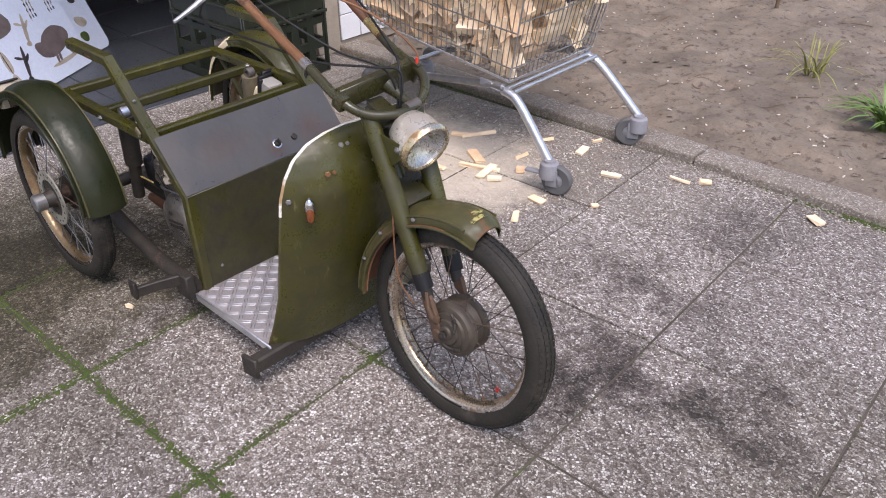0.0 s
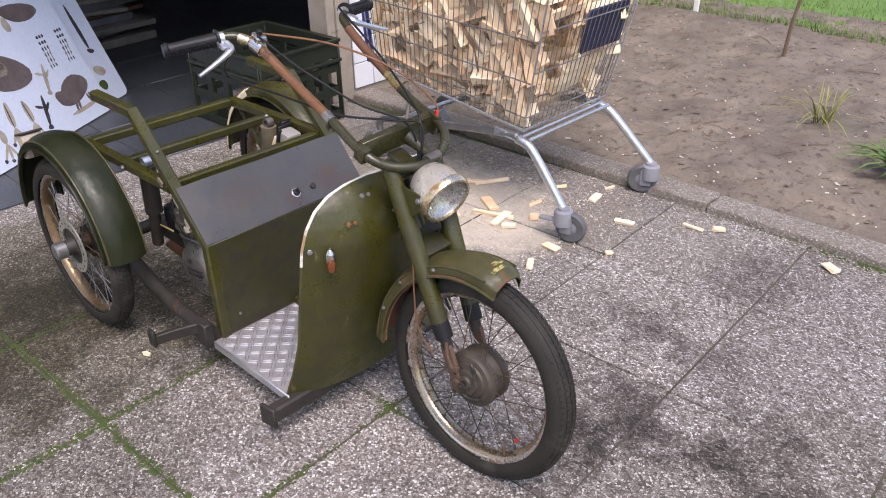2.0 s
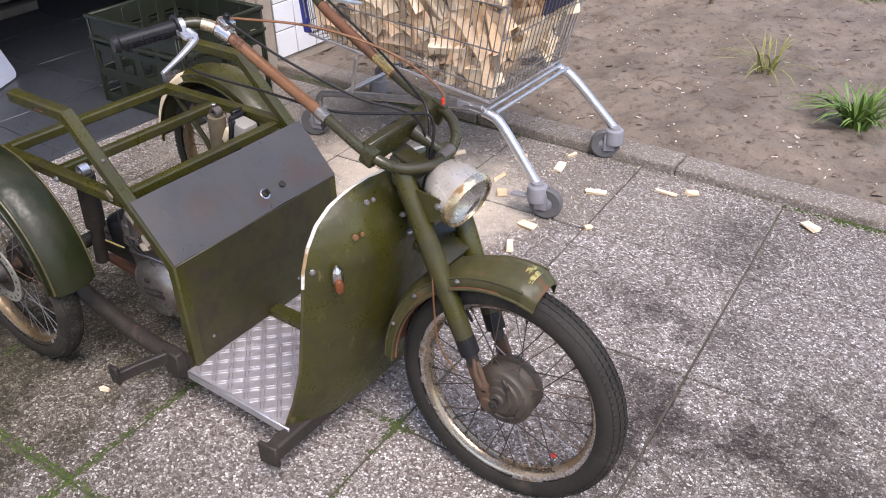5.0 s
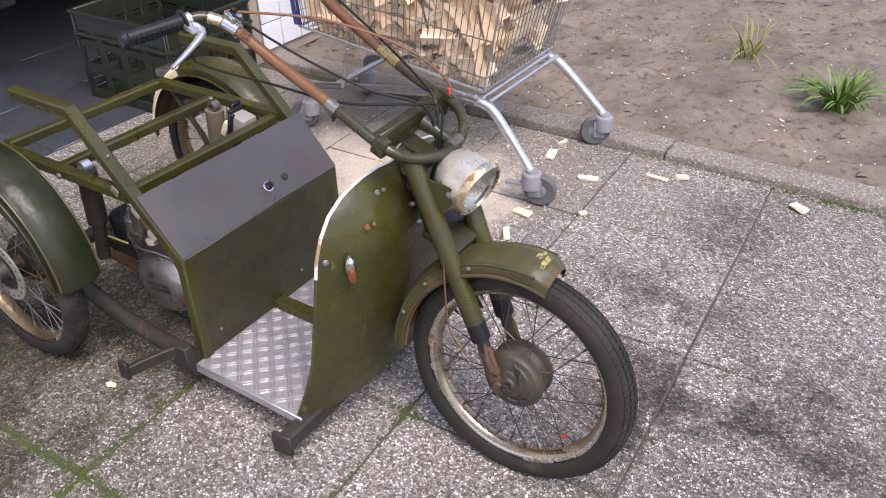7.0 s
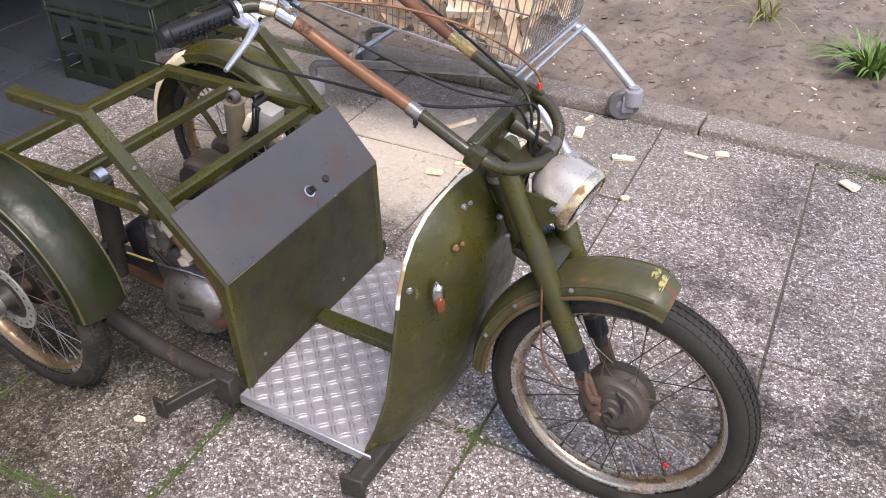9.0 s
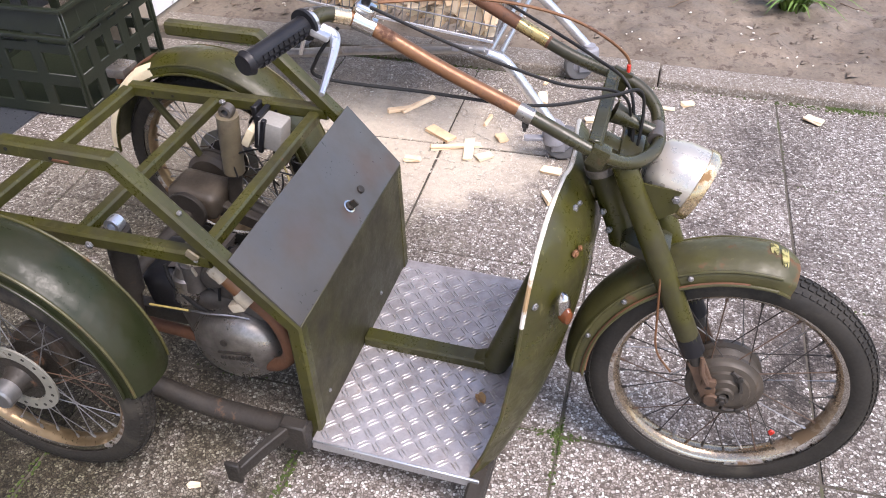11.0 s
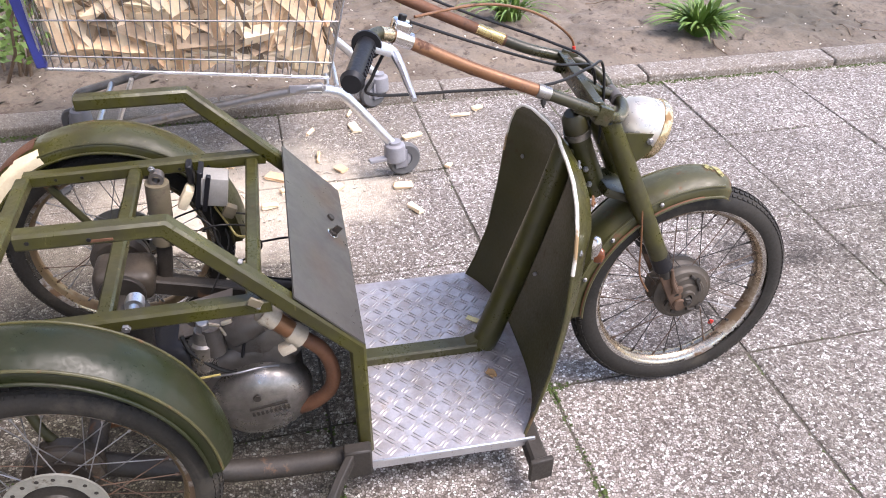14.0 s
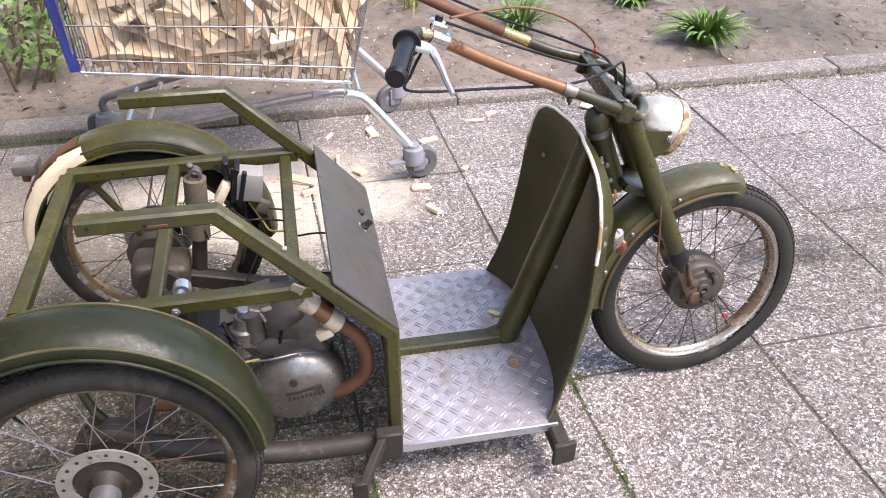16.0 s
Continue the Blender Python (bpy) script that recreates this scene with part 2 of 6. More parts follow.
RIM_CHROME = worn("rusty_chrome_rim", (0.40, 0.38, 0.35), (0.56, 0.54, 0.51), (0.14, 0.28), 1.0, 8, 200, 0.5, (0.11, 0.066, 0.034), 7, 0.02, speck=0.1)
RIM_WELL = worn("brown_rusty_rim_well", (0.24, 0.18, 0.115), (0.40, 0.34, 0.27), (0.16, 0.34), 0.9, 7, 120, 0.56, (0.13, 0.085, 0.045), 6, 0.05, speck=0.2)
RIM_GOLD = worn("golden_rusty_rim_well", (0.20, 0.14, 0.075), (0.33, 0.25, 0.15), (0.25, 0.45), 0.8, 7, 120, 0.55, (0.15, 0.09, 0.042), 6, 0.05, speck=0.2)
LAMP_RIM = worn("rust_gold_lamp_rim", (0.50, 0.39, 0.22), (0.66, 0.57, 0.43), (0.18, 0.34), 0.9, 9, 120, 0.36, (0.20, 0.115, 0.045), 16, 0.04, speck=0.15)
ZINC = worn("galvanised_steel", (0.5, 0.51, 0.53), (0.62, 0.63, 0.65), (0.25, 0.45), 0.9, 14, 200, 0.0, bump=0.03, speck=0.15)
FLANGE = worn("dull_pale_flange", (0.24, 0.235, 0.20), (0.36, 0.35, 0.30), (0.4, 0.6), 0.5, 20, 160, 0.25, (0.12, 0.10, 0.07), 24, 0.05)
ZINC_DULL = worn("dulled_zinc", (0.20, 0.2, 0.205), (0.32, 0.315, 0.31), (0.3, 0.5), 0.8, 20, 160, 0.25, (0.12, 0.09, 0.06), 14, 0.04, speck=0.2)
ALLOY = worn("cast_alloy", (0.24, 0.22, 0.195), (0.37, 0.345, 0.315), (0.18, 0.36), 0.85, 8, 200, 0.12, (0.1, 0.075, 0.055), 10, 0.1, dirt=0.6, dirt_c=(0.06, 0.048, 0.036))
ALLOY_DIRTY = worn("oily_alloy", (0.07, 0.06, 0.052), (0.14, 0.125, 0.11), (0.35, 0.6), 0.5, 16, 160, 0.4, (0.05, 0.035, 0.025), 18, 0.25)
PLATE = worn("aluminium_tread_plate", (0.36, 0.335, 0.335), (0.50, 0.47, 0.47), (0.3, 0.5), 0.6, 6, 150, 0.25, (0.19, 0.155, 0.13), 7, 0.12, dirt=0.6, dirt_c=(0.17, 0.145, 0.13), dents=0.12)
PLATE_BAR = worn("worn_tread_bars", (0.40, 0.38, 0.375), (0.54, 0.52, 0.515), (0.26, 0.42), 0.85, 5, 150, 0.1, (0.3, 0.26, 0.22), 5, 0.02, speck=0.1)
TYRE = worn("dusty_tyre_rubber", (0.0125, 0.011, 0.0088), (0.0235, 0.0205, 0.016), (0.6, 0.85), 0, 8, 150, 0.4, (0.044, 0.038, 0.029), 7, 0.2, 0.35)
RUBBER = worn("black_rubber", (0.005, 0.005, 0.006), (0.012, 0.012, 0.014), (0.36, 0.55), 0, 8, 150, 0, bump=0.1, spec=0.3)
CABLE = worn("black_cable", (0.006, 0.006, 0.006), (0.014, 0.013, 0.012), (0.35, 0.55), 0, 8, 150, 0, spec=0.3)
HUB_GRIME = worn("grimy_cast_hub", (0.030, 0.024, 0.0175), (0.066, 0.053, 0.039), (0.42, 0.68), 0.1, 16, 160, 0.35, (0.05, 0.033, 0.02), 18, 0.25)
MIRROR = worn("lamp_reflector_silver", (0.78, 0.77, 0.74), (0.84, 0.83, 0.8), (0.22, 0.34), 1.0, 8, 120, 0, bump=0.01, speck=0.05)
OCHRE = worn("grimy_beige_paint", (0.085, 0.07, 0.043), (0.15, 0.125, 0.08), (0.45, 0.65), 0, 9, 150, 0.4, (0.1, 0.075, 0.05), 10, 0.1)
CREAM = worn("bare_yellowed_primer", (0.62, 0.5, 0.32), (0.72, 0.62, 0.42), (0.5, 0.7), 0, 9, 150, 0.15, (0.3, 0.17, 0.08), 10, 0.1)
SEALANT_PALE = worn("grimy_pale_tape", (0.28, 0.235, 0.17), (0.43, 0.375, 0.29), (0.5, 0.75), 0, 22, 150, 0.3, (0.16, 0.10, 0.06), 26, 0.4)
SEALANT = worn("grey_white_plastic", (0.21, 0.2, 0.18), (0.33, 0.315, 0.285), (0.45, 0.6), 0, 9, 150, 0.2, (0.25, 0.2, 0.14), 12, 0.08)
TRIM = worn("white_edge_trim", (0.58, 0.54, 0.44), (0.74, 0.72, 0.67), (0.3, 0.5), 0, 9, 150, 0.5, (0.3, 0.2, 0.1), 9, 0.08)
AMBER = worn("amber_lens", (0.13, 0.038, 0.012), (0.19, 0.06, 0.016), (0.1, 0.2), 0, 9, 150, 0)
RED = worn("red_plastic", (0.5, 0.03, 0.02), (0.6, 0.05, 0.03), (0.2, 0.35), 0, 9, 150, 0)
YELLOW = worn("yellow_paint", (0.27, 0.24, 0.08), (0.38, 0.34, 0.13), (0.4, 0.6), 0, 20, 150, 0.55, (0.07, 0.066, 0.016), 45, 0.05)
SILVER = worn("silver_lamp_paint", (0.42, 0.385, 0.325), (0.52, 0.485, 0.42), (0.24, 0.36), 0.55, 7, 60, 0.08, (0.3, 0.2, 0.1), 8, 0.01, speck=0.06)
BLUE_DARK = worn("dark_blue_plastic", (0.012, 0.013, 0.04), (0.02, 0.022, 0.06), (0.3, 0.45), 0, 6, 150, 0)
BLUE = worn("blue_plastic", (0.025, 0.03, 0.16), (0.035, 0.045, 0.22), (0.35, 0.5), 0, 6, 150, 0)
GREY_PLASTIC = worn("grey_caster_plastic", (0.17, 0.17, 0.185), (0.24, 0.24, 0.255), (0.4, 0.6), 0, 9, 150, 0.2, (0.15, 0.13, 0.11), 9, 0.1)
CASTER_RUBBER = worn("grey_rubber", (0.07, 0.07, 0.072), (0.11, 0.11, 0.11), (0.55, 0.75), 0, 9, 150, 0.2, (0.18, 0.16, 0.13), 9, 0.1)
CRATE = worn("dark_green_crate_plastic", (0.009, 0.013, 0.007), (0.016, 0.020, 0.011), (0.35, 0.55), 0, 5, 150, 0)
WOOD = worn("fresh_split_wood", (0.70, 0.50, 0.31), (0.87, 0.68, 0.46), (0.65, 0.85), 0, 14, 90, 0.1, (0.44, 0.33, 0.21), 12, 0.4, per_object=0.13)
BARK = worn("weathered_split_wood", (0.22, 0.155, 0.10), (0.36, 0.27, 0.18), (0.75, 0.9), 0, 14, 90, 0.3, (0.1, 0.075, 0.05), 12, 0.5, per_object=0.2)
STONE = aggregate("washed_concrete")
KERB_STONE = aggregate("dirty_washed_concrete", 0.5)
PLASTER = worn("beige_plaster", (0.26, 0.22, 0.17), (0.36, 0.31, 0.25), (0.7, 0.9), 0, 6, 90, 0.3, (0.16, 0.13, 0.1), 8, 0.3)
JOINT = worn("sandy_joint_soil", (0.045, 0.038, 0.028), (0.085, 0.072, 0.056), (0.85, 0.95), 0, 5, 150, 0.35, (0.07, 0.08, 0.03), 3, 0.6)
MOSS = worn("moss", (0.028, 0.048, 0.007), (0.058, 0.084, 0.013), (0.8, 0.95), 0, 30, 200, 0.2, (0.1, 0.085, 0.03), 20, 0.6)
SOIL = worn("dry_sandy_soil", (0.082, 0.064, 0.048), (0.19, 0.153, 0.115), (0.85, 0.95), 0, 3.0, 70, 0.45, (0.075, 0.054, 0.04), 22, 1.0, dirt=0.6, dirt_c=(0.15, 0.128, 0.10), speck=0.95)
# darker brown patches in the bed, the largest towards +x
for c, r, k in (((2.7, 2.5, 0.03), 0.7, 0.8), ((1.9, 3.4, 0.03), 0.5, 0.45), ((0.75, 3.1, 0.03), 0.35, 0.3)):
    spot(SOIL, c, r, (0.062, 0.054, 0.036), k)
CHIP = worn("bleached_chip", (0.42, 0.37, 0.3), (0.68, 0.63, 0.55), (0.7, 0.9), 0, 30, 120, 0)
LEAF = worn("green_leaf", (0.06, 0.12, 0.02), (0.13, 0.21, 0.04), (0.4, 0.6), 0, 12, 90, 0)
LEAF_DRY = worn("yellowish_leaf", (0.16, 0.17, 0.04), (0.26, 0.26, 0.07), (0.5, 0.7), 0, 12, 90, 0)
GRASS = worn("lawn_grass", (0.07, 0.14, 0.015), (0.12, 0.2, 0.03), (0.6, 0.8), 0, 6, 90, 0)
WHITE_TILE = worn("glazed_white_tile", (0.68, 0.69, 0.71), (0.74, 0.75, 0.77), (0.12, 0.25), 0, 4, 90, 0)
GROUT = worn("grey_grout", (0.12, 0.12, 0.12), (0.2, 0.19, 0.18), (0.8, 0.9), 0, 9, 90, 0)
WHITE_PAINT = worn("white_paint", (0.68, 0.67, 0.64), (0.76, 0.75, 0.72), (0.4, 0.6), 0, 5, 90, 0.05, (0.4, 0.33, 0.24), 8, 0.08)
SLATE = worn("dark_floor_tile", (0.03, 0.034, 0.04), (0.05, 0.055, 0.062), (0.25, 0.45), 0, 4, 90, 0.1, (0.1, 0.095, 0.09), 6, 0.1)
RENDER = worn("brown_sky_block_wall", (0.14, 0.10, 0.08), (0.22, 0.16, 0.13), (0.8, 0.95), 0, 3, 60, 0)
# dark plaster tone that carries the shed's dimness in its colour
DARK_WALL = worn("dark_shed_plaster", (0.09, 0.088, 0.085), (0.14, 0.135, 0.13), (0.8, 0.95), 0, 3, 60, 0)
PAPER = worn("poster_card", (0.52, 0.58, 0.68), (0.58, 0.63, 0.73), (0.3, 0.45), 0, 3, 60, 0)
# rougher olive for the inner sheet of the leg shield
OLIVE_BACK = worn("dull_olive_inner_sheet", (0.033, 0.031, 0.0095), (0.052, 0.047, 0.016), (0.4, 0.6), 0, 5, 140, 0.3, (0.06, 0.04, 0.02), 9, 0.1, speck=0.14)
BOARD = worn("dusty_grey_board", (0.13, 0.115, 0.09), (0.2, 0.185, 0.15), (0.6, 0.85), 0, 6, 90, 0.3, (0.08, 0.065, 0.05), 8, 0.2)
SEALANT_DARK = worn("grey_stained_board", (0.09, 0.09, 0.095), (0.15, 0.15, 0.15), (0.5, 0.8), 0, 6, 90, 0.3, (0.06, 0.055, 0.05), 8, 0.2)
INK = worn("grey_brown_print", (0.085, 0.066, 0.064), (0.15, 0.118, 0.11), (0.35, 0.5), 0, 14, 90, 0)
INK_DARK = worn("black_print", (0.03, 0.028, 0.03), (0.06, 0.05, 0.05), (0.35, 0.5), 0, 14, 90, 0)
INK_TAN = worn("tan_print", (0.26, 0.22, 0.17), (0.42, 0.37, 0.30), (0.35, 0.5), 0, 14, 90, 0)
YELLOW_LEAF = worn("pale_yellow_scrap", (0.5, 0.45, 0.2), (0.62, 0.56, 0.3), (0.5, 0.7), 0, 30, 120, 0)
DEAD_LEAF = worn("brown_dead_leaf", (0.2, 0.12, 0.05), (0.32, 0.2, 0.09), (0.6, 0.8), 0, 30, 120, 0)
TWIG = worn("brown_twig", (0.1, 0.07, 0.045), (0.16, 0.11, 0.07), (0.8, 0.9), 0, 14, 90, 0)
# brassy tone for the handlebar's painted glint
GLINT_BRASS = worn("brassy_bar_glint", (0.36, 0.26, 0.10), (0.46, 0.36, 0.17), (0.22, 0.36), 0.8, 9, 90, 0.3, (0.12, 0.07, 0.03), 18, 0.02)
BRASS = worn("yellowed_wire", (0.34, 0.26, 0.08), (0.42, 0.33, 0.12), (0.4, 0.6), 0, 9, 90, 0)

glass_mat, _nt, _lk, _b = nodes_of("lamp_glass")
_b.inputs["Transmission Weight"].default_value, _b.inputs["Roughness"].default_value, _b.inputs["IOR"].default_value = 1.0, 0.06, 1.45
GLASS = glass_mat


# ---- mesh helpers ----
def V(*a):
    return Vector(a)


def part(name, bm, material, parent=None, label="", smooth=True, m=None):
    if m is not None:
        bm.transform(m)
    bmesh.ops.recalc_face_normals(bm, faces=bm.faces)
    me = bpy.data.meshes.new(name)
    bm.to_mesh(me)
    bm.free()
    for mt in (material if isinstance(material, (list, tuple)) else [material]):
        me.materials.append(mt)
    if smooth:
        me.polygons.foreach_set("use_smooth", [True] * len(me.polygons))
        me.set_sharp_from_angle(angle=radians(38))
    ob = new(name, me)
    if parent is not None:
        ob.parent = parent
    if label:
        ob["label"] = label
    return ob


def empty(name, label, category, group="", kind="", at=(0, 0, 0)):
    e = new(name)
    e.empty_display_size = 0.1
    e.location = at
    return tagged(e, label, category, group, kind)


def box_into(bm, c, s, rot=None, bevel=0.0, seg=1):
    t = bmesh.new()
    bmesh.ops.create_cube(t, size=1.0)
    bmesh.ops.scale(t, vec=s, verts=t.verts)
    if bevel:
        bmesh.ops.bevel(t, geom=t.edges[:], offset=bevel, segments=seg, affect="EDGES", profile=0.6)
    mm = Matrix.Translation(c) @ (rot.to_4x4() if rot is not None else Matrix.Identity(4))
    t.transform(mm)
    me = bpy.data.meshes.new("t")
    t.to_mesh(me)
    t.free()
    bm.from_mesh(me)
    bpy.data.meshes.remove(me)
    return bm


def boxy(c, s, rot=None, bevel=0.002, seg=1):
    return box_into(bmesh.new(), c, s, rot, bevel, seg)


def rings_into(bm, rings, closed_path=False, caps=True):
    """Skin a list of closed rings of points."""
    vs = [[bm.verts.new(p) for p in r] for r in rings]
    n, k = len(vs), len(vs[0])
    for i in range(n if closed_path else n - 1):
        a, b = vs[i], vs[(i + 1) % n]
        for j in range(k):
            bm.faces.new((a[j], a[(j + 1) % k], b[(j + 1) % k], b[j]))
    if caps and not closed_path:
        bm.faces.new(vs[0][::-1])
        bm.faces.new(vs[-1])
    return bm


def smooth_path(pts, n=8):
    """Catmull-Rom through the points."""
    p = [Vector(q) for q in pts]
    out = []
    for i in range(len(p) - 1):
        a, b, c, d = p[max(i - 1, 0)], p[i], p[i + 1], p[min(i + 2, len(p) - 1)]
        for s in range(n):
            t = s / n
            out.append(0.5 * ((2 * b) + (c - a) * t + (2 * a - 5 * b + 4 * c - d) * t * t + (3 * b - a - 3 * c + d) * t ** 3))
    out.append(p[-1])
    return out


def tube_into(bm, pts, r, seg=12, smooth=0, closed=False):
    """A round tube along a path; r is one radius or one for each point."""
    p = smooth_path(pts, smooth) if smooth else [Vector(q) for q in pts]
    rad = [r] * len(p) if not isinstance(r, (list, tuple)) else [np.interp(i / (len(p) - 1), np.linspace(0, 1, len(r)), r) for i in range(len(p))]
    rings, nrm = [], None
    for i, q in enumerate(p):
        if closed:
            t = (p[(i + 1) % len(p)] - p[i - 1]).normalized()
        else:
            t = (p[min(i + 1, len(p) - 1)] - p[max(i - 1, 0)]).normalized()
        if nrm is None:
            nrm = t.orthogonal().normalized()
        nrm = (nrm - t * nrm.dot(t)).normalized()
        bi = t.cross(nrm)
        rings.append([q + float(rad[i]) * (math.cos(a) * nrm + math.sin(a) * bi) for a in [2 * math.pi * j / seg for j in range(seg)]])
    return rings_into(bm, rings, closed)


def tube(pts, r, seg=12, smooth=0, closed=False):
    return tube_into(bmesh.new(), pts, r, seg, smooth, closed)


def square_tube(pts, side, w, h):
    """A square steel tube along a bent line that lies in the plane square to side; mitred at its bends, edges broken."""
    p = [Vector(q) for q in pts]
    side = Vector(side).normalized()
    rings = []
    c = 0.16 * min(w, h)
    sec = [(-w / 2 + c, -h / 2), (w / 2 - c, -h / 2), (w / 2, -h / 2 + c), (w / 2, h / 2 - c), (w / 2 - c, h / 2), (-w / 2 + c, h / 2), (-w / 2, h / 2 - c), (-w / 2, -h / 2 + c)]
    for i, q in enumerate(p):
        d0 = (p[i] - p[i - 1]).normalized() if i else (p[1] - p[0]).normalized()
        d1 = (p[i + 1] - p[i]).normalized() if i < len(p) - 1 else d0
        t = (d0 + d1).normalized()
        s = (side - t * side.dot(t)).normalized()
        up = s.cross(t).normalized()
        k = 1 / max(0.3, t.dot(d1))
        rings.append([q + s * a + up * b * k for a, b in sec])
    return rings_into(bmesh.new(), rings)


def lathe_into(bm, prof, m=None, seg=32, a0=0.0, a1=2 * math.pi):
    """Turn (r, y) points about the y axis; a full turn, or from a0 to a1 with closed ends."""
    full = abs(a1 - a0 - 2 * math.pi) < 1e-6
    m = m or Matrix.Identity(4)
    n = seg if full else seg + 1
    rings = [[m @ V(r * math.cos(a), y, r * math.sin(a)) for r, y in prof] for a in [a0 + (a1 - a0) * i / seg for i in range(n)]]
    return rings_into(bm, rings, full)


def lathe(prof, m=None, seg=32, a0=0.0, a1=2 * math.pi):
    return lathe_into(bmesh.new(), prof, m, seg, a0, a1)


def disc_into(bm, c, axis, r, depth, seg=16, bevel=0.15):
    """A short round stub, bevelled, along axis from c."""
    axis = Vector(axis).normalized()
    q = axis.to_track_quat("Z", "Y").to_matrix()
    e = bevel * min(r, depth)
    prof = [(r - e * 0, 0), (r, e), (r, depth - e), (r - e, depth)]
    rings = [[Vector(c) + q @ V(rr * math.cos(a), rr * math.sin(a), z) for a in [2 * math.pi * j / seg for j in range(seg)]] for rr, z in prof]
    return rings_into(bm, rings)


def disc(c, axis, r, depth, seg=16, bevel=0.15):
    return disc_into(bmesh.new(), c, axis, r, depth, seg, bevel)


def bolt_into(bm, c, axis, r=0.008, h=0.006):
    disc_into(bm, c, axis, r, h, 6, 0.2)
    return disc_into(bm, Vector(c) + Vector(axis).normalized() * h, axis, r * 0.5, h * 0.5, 8, 0.2)


def grid_sheet(f, nu, nv, thick, closed_v=False):
    """A sheet with thickness from f(u, v) for u, v in 0..1."""
    bm = bmesh.new()
    P = [[Vector(f(i / nu, j / nv)) for j in range(nv + 1)] for i in range(nu + 1)]
    N = [[None] * (nv + 1) for _ in range(nu + 1)]
    for i in range(nu + 1):
        for j in range(nv + 1):
            du = P[min(i + 1, nu)][j] - P[max(i - 1, 0)][j]
            dv = P[i][min(j + 1, nv)] - P[i][max(j - 1, 0)]
            c = du.cross(dv)
            N[i][j] = c.normalized() if c.length > 1e-9 else V(0, 0, 1)
    A = [[bm.verts.new(P[i][j]) for j in range(nv + 1)] for i in range(nu + 1)]
    B = [[bm.verts.new(P[i][j] - N[i][j] * thick) for j in range(nv + 1)] for i in range(nu + 1)]
    for i in range(nu):
        for j in range(nv):
            bm.faces.new((A[i][j], A[i + 1][j], A[i + 1][j + 1], A[i][j + 1]))
            bm.faces.new((B[i][j], B[i][j + 1], B[i + 1][j + 1], B[i + 1][j]))
    for i in range(nu):
        bm.faces.new((A[i][0], B[i][0], B[i + 1][0], A[i + 1][0]))
        bm.faces.new((A[i][nv], A[i + 1][nv], B[i + 1][nv], B[i][nv]))
    for j in range(nv):
        bm.faces.new((A[0][j], A[0][j + 1], B[0][j + 1], B[0][j]))
        bm.faces.new((A[nu][j], B[nu][j], B[nu][j + 1], A[nu][j + 1]))
    return bm


def interp3(table, z):
    """Rows of z and values, read between."""
    zs = [r[0] for r in table]
    return [float(np.interp(z, zs, [r[k] for r in table])) for k in range(1, len(table[0]))]


# ---- the setting ----
ground = tagged(part("ground", grid_sheet(lambda u, v: (-60 + 120 * u, -60 + 120 * v, -0.05), 12, 12, 0.2), SOIL), "bare brown soil that reaches the horizon", "ground", kind="structure")

# paving: square slabs, turned a little from the tricycle's line
PU = V(math.cos(radians(2.4)), math.sin(radians(2.4)), 0) * 0.606
PV = V(-math.sin(radians(2.4)), math.cos(radians(2.4)), 0) * 0.611
P0 = V(0.533, -0.076, 0)
TURN_SLAB = Matrix.Rotation(radians(2.4), 4, "Z")
pavement = tagged(part("pavement", boxy((1.25, -0.36, -0.0165), (6.2, 4.27, 0.024), bevel=0), JOINT), "washed concrete paving with mossy joints", "paving", kind="structure")

# kerb of washed concrete along the bed
kerb = tagged(part("kerb", boxy((1.0, 1.85, -0.03), (8.0, 0.16, 0.05), bevel=0), JOINT), "washed concrete kerb stones beside the soil bed", "kerb", kind="structure")
for i in range(8):
    x0 = -2.4 + i * 1.0
    part("kerb_stone", boxy((x0 + 0.5, 1.832 + 0.012 * (x0 - 0.5), -0.009 + 0.003 * (i % 3)), (0.996, 0.148, 0.09), Matrix.Rotation(radians(0.7), 3, "Z"), 0.014, 3), KERB_STONE, kerb)

def soil_h(x, y):
    k = min(1.0, max(0.0, (y - 1.91) / 0.2))
    return 0.012 + k * (0.02 + 0.045 * noise.fractal(V(x * 1.3, y * 1.3, 0.3), 0.8, 2.1, 4) + 0.018 * noise.noise(V(x * 9, y * 9, 1)) + 0.012 * noise.noise(V(x * 23, y * 23, 5)))


bm = grid_sheet(lambda u, v: (-2.6 + 9.4 * u, 1.882 + 3.63 * v, soil_h(-2.6 + 9.4 * u, 1.882 + 3.63 * v)), 420, 180, 0.12)
tagged(part("soil_bed", bm, SOIL), "bare sandy soil bed with crumbs and chips", "soil", kind="structure")
tagged(part("lawn", grid_sheet(lambda u, v: (-8 + 24 * u, 4.98 + 8 * v + 0.06 * math.sin(9 * u * 6), 0.02 + 0.01 * math.sin(40 * u + 31 * v)), 60, 20, 0.1), GRASS), "mown green lawn beyond the soil", "lawn", kind="structure")

# shed: front wall with a wide doorway, floor, back and side walls, ceiling
FX = -1.74
tagged(part("floor", boxy((-4.3, 0.0, -0.03), (5.08, 6.6, 0.06), bevel=0), GROUT), "dark tiled floor of the shed", "floor", kind="structure")
shed_floor = bpy.data.objects["floor"]
for i in range(8):
    for j in range(11):
        part("floor_tile", boxy((-2.06 - i * 0.6, -2.9 + j * 0.6, 0.002), (0.594, 0.594, 0.012), bevel=0.002), SLATE, shed_floor)
wall_front = tagged(part("wall_front", boxy((FX - 0.1, 3.92, 1.4), (0.2, 4.56, 2.8), bevel=0), PLASTER), "house wall faced with white glazed tiles", "wall", kind="structure")
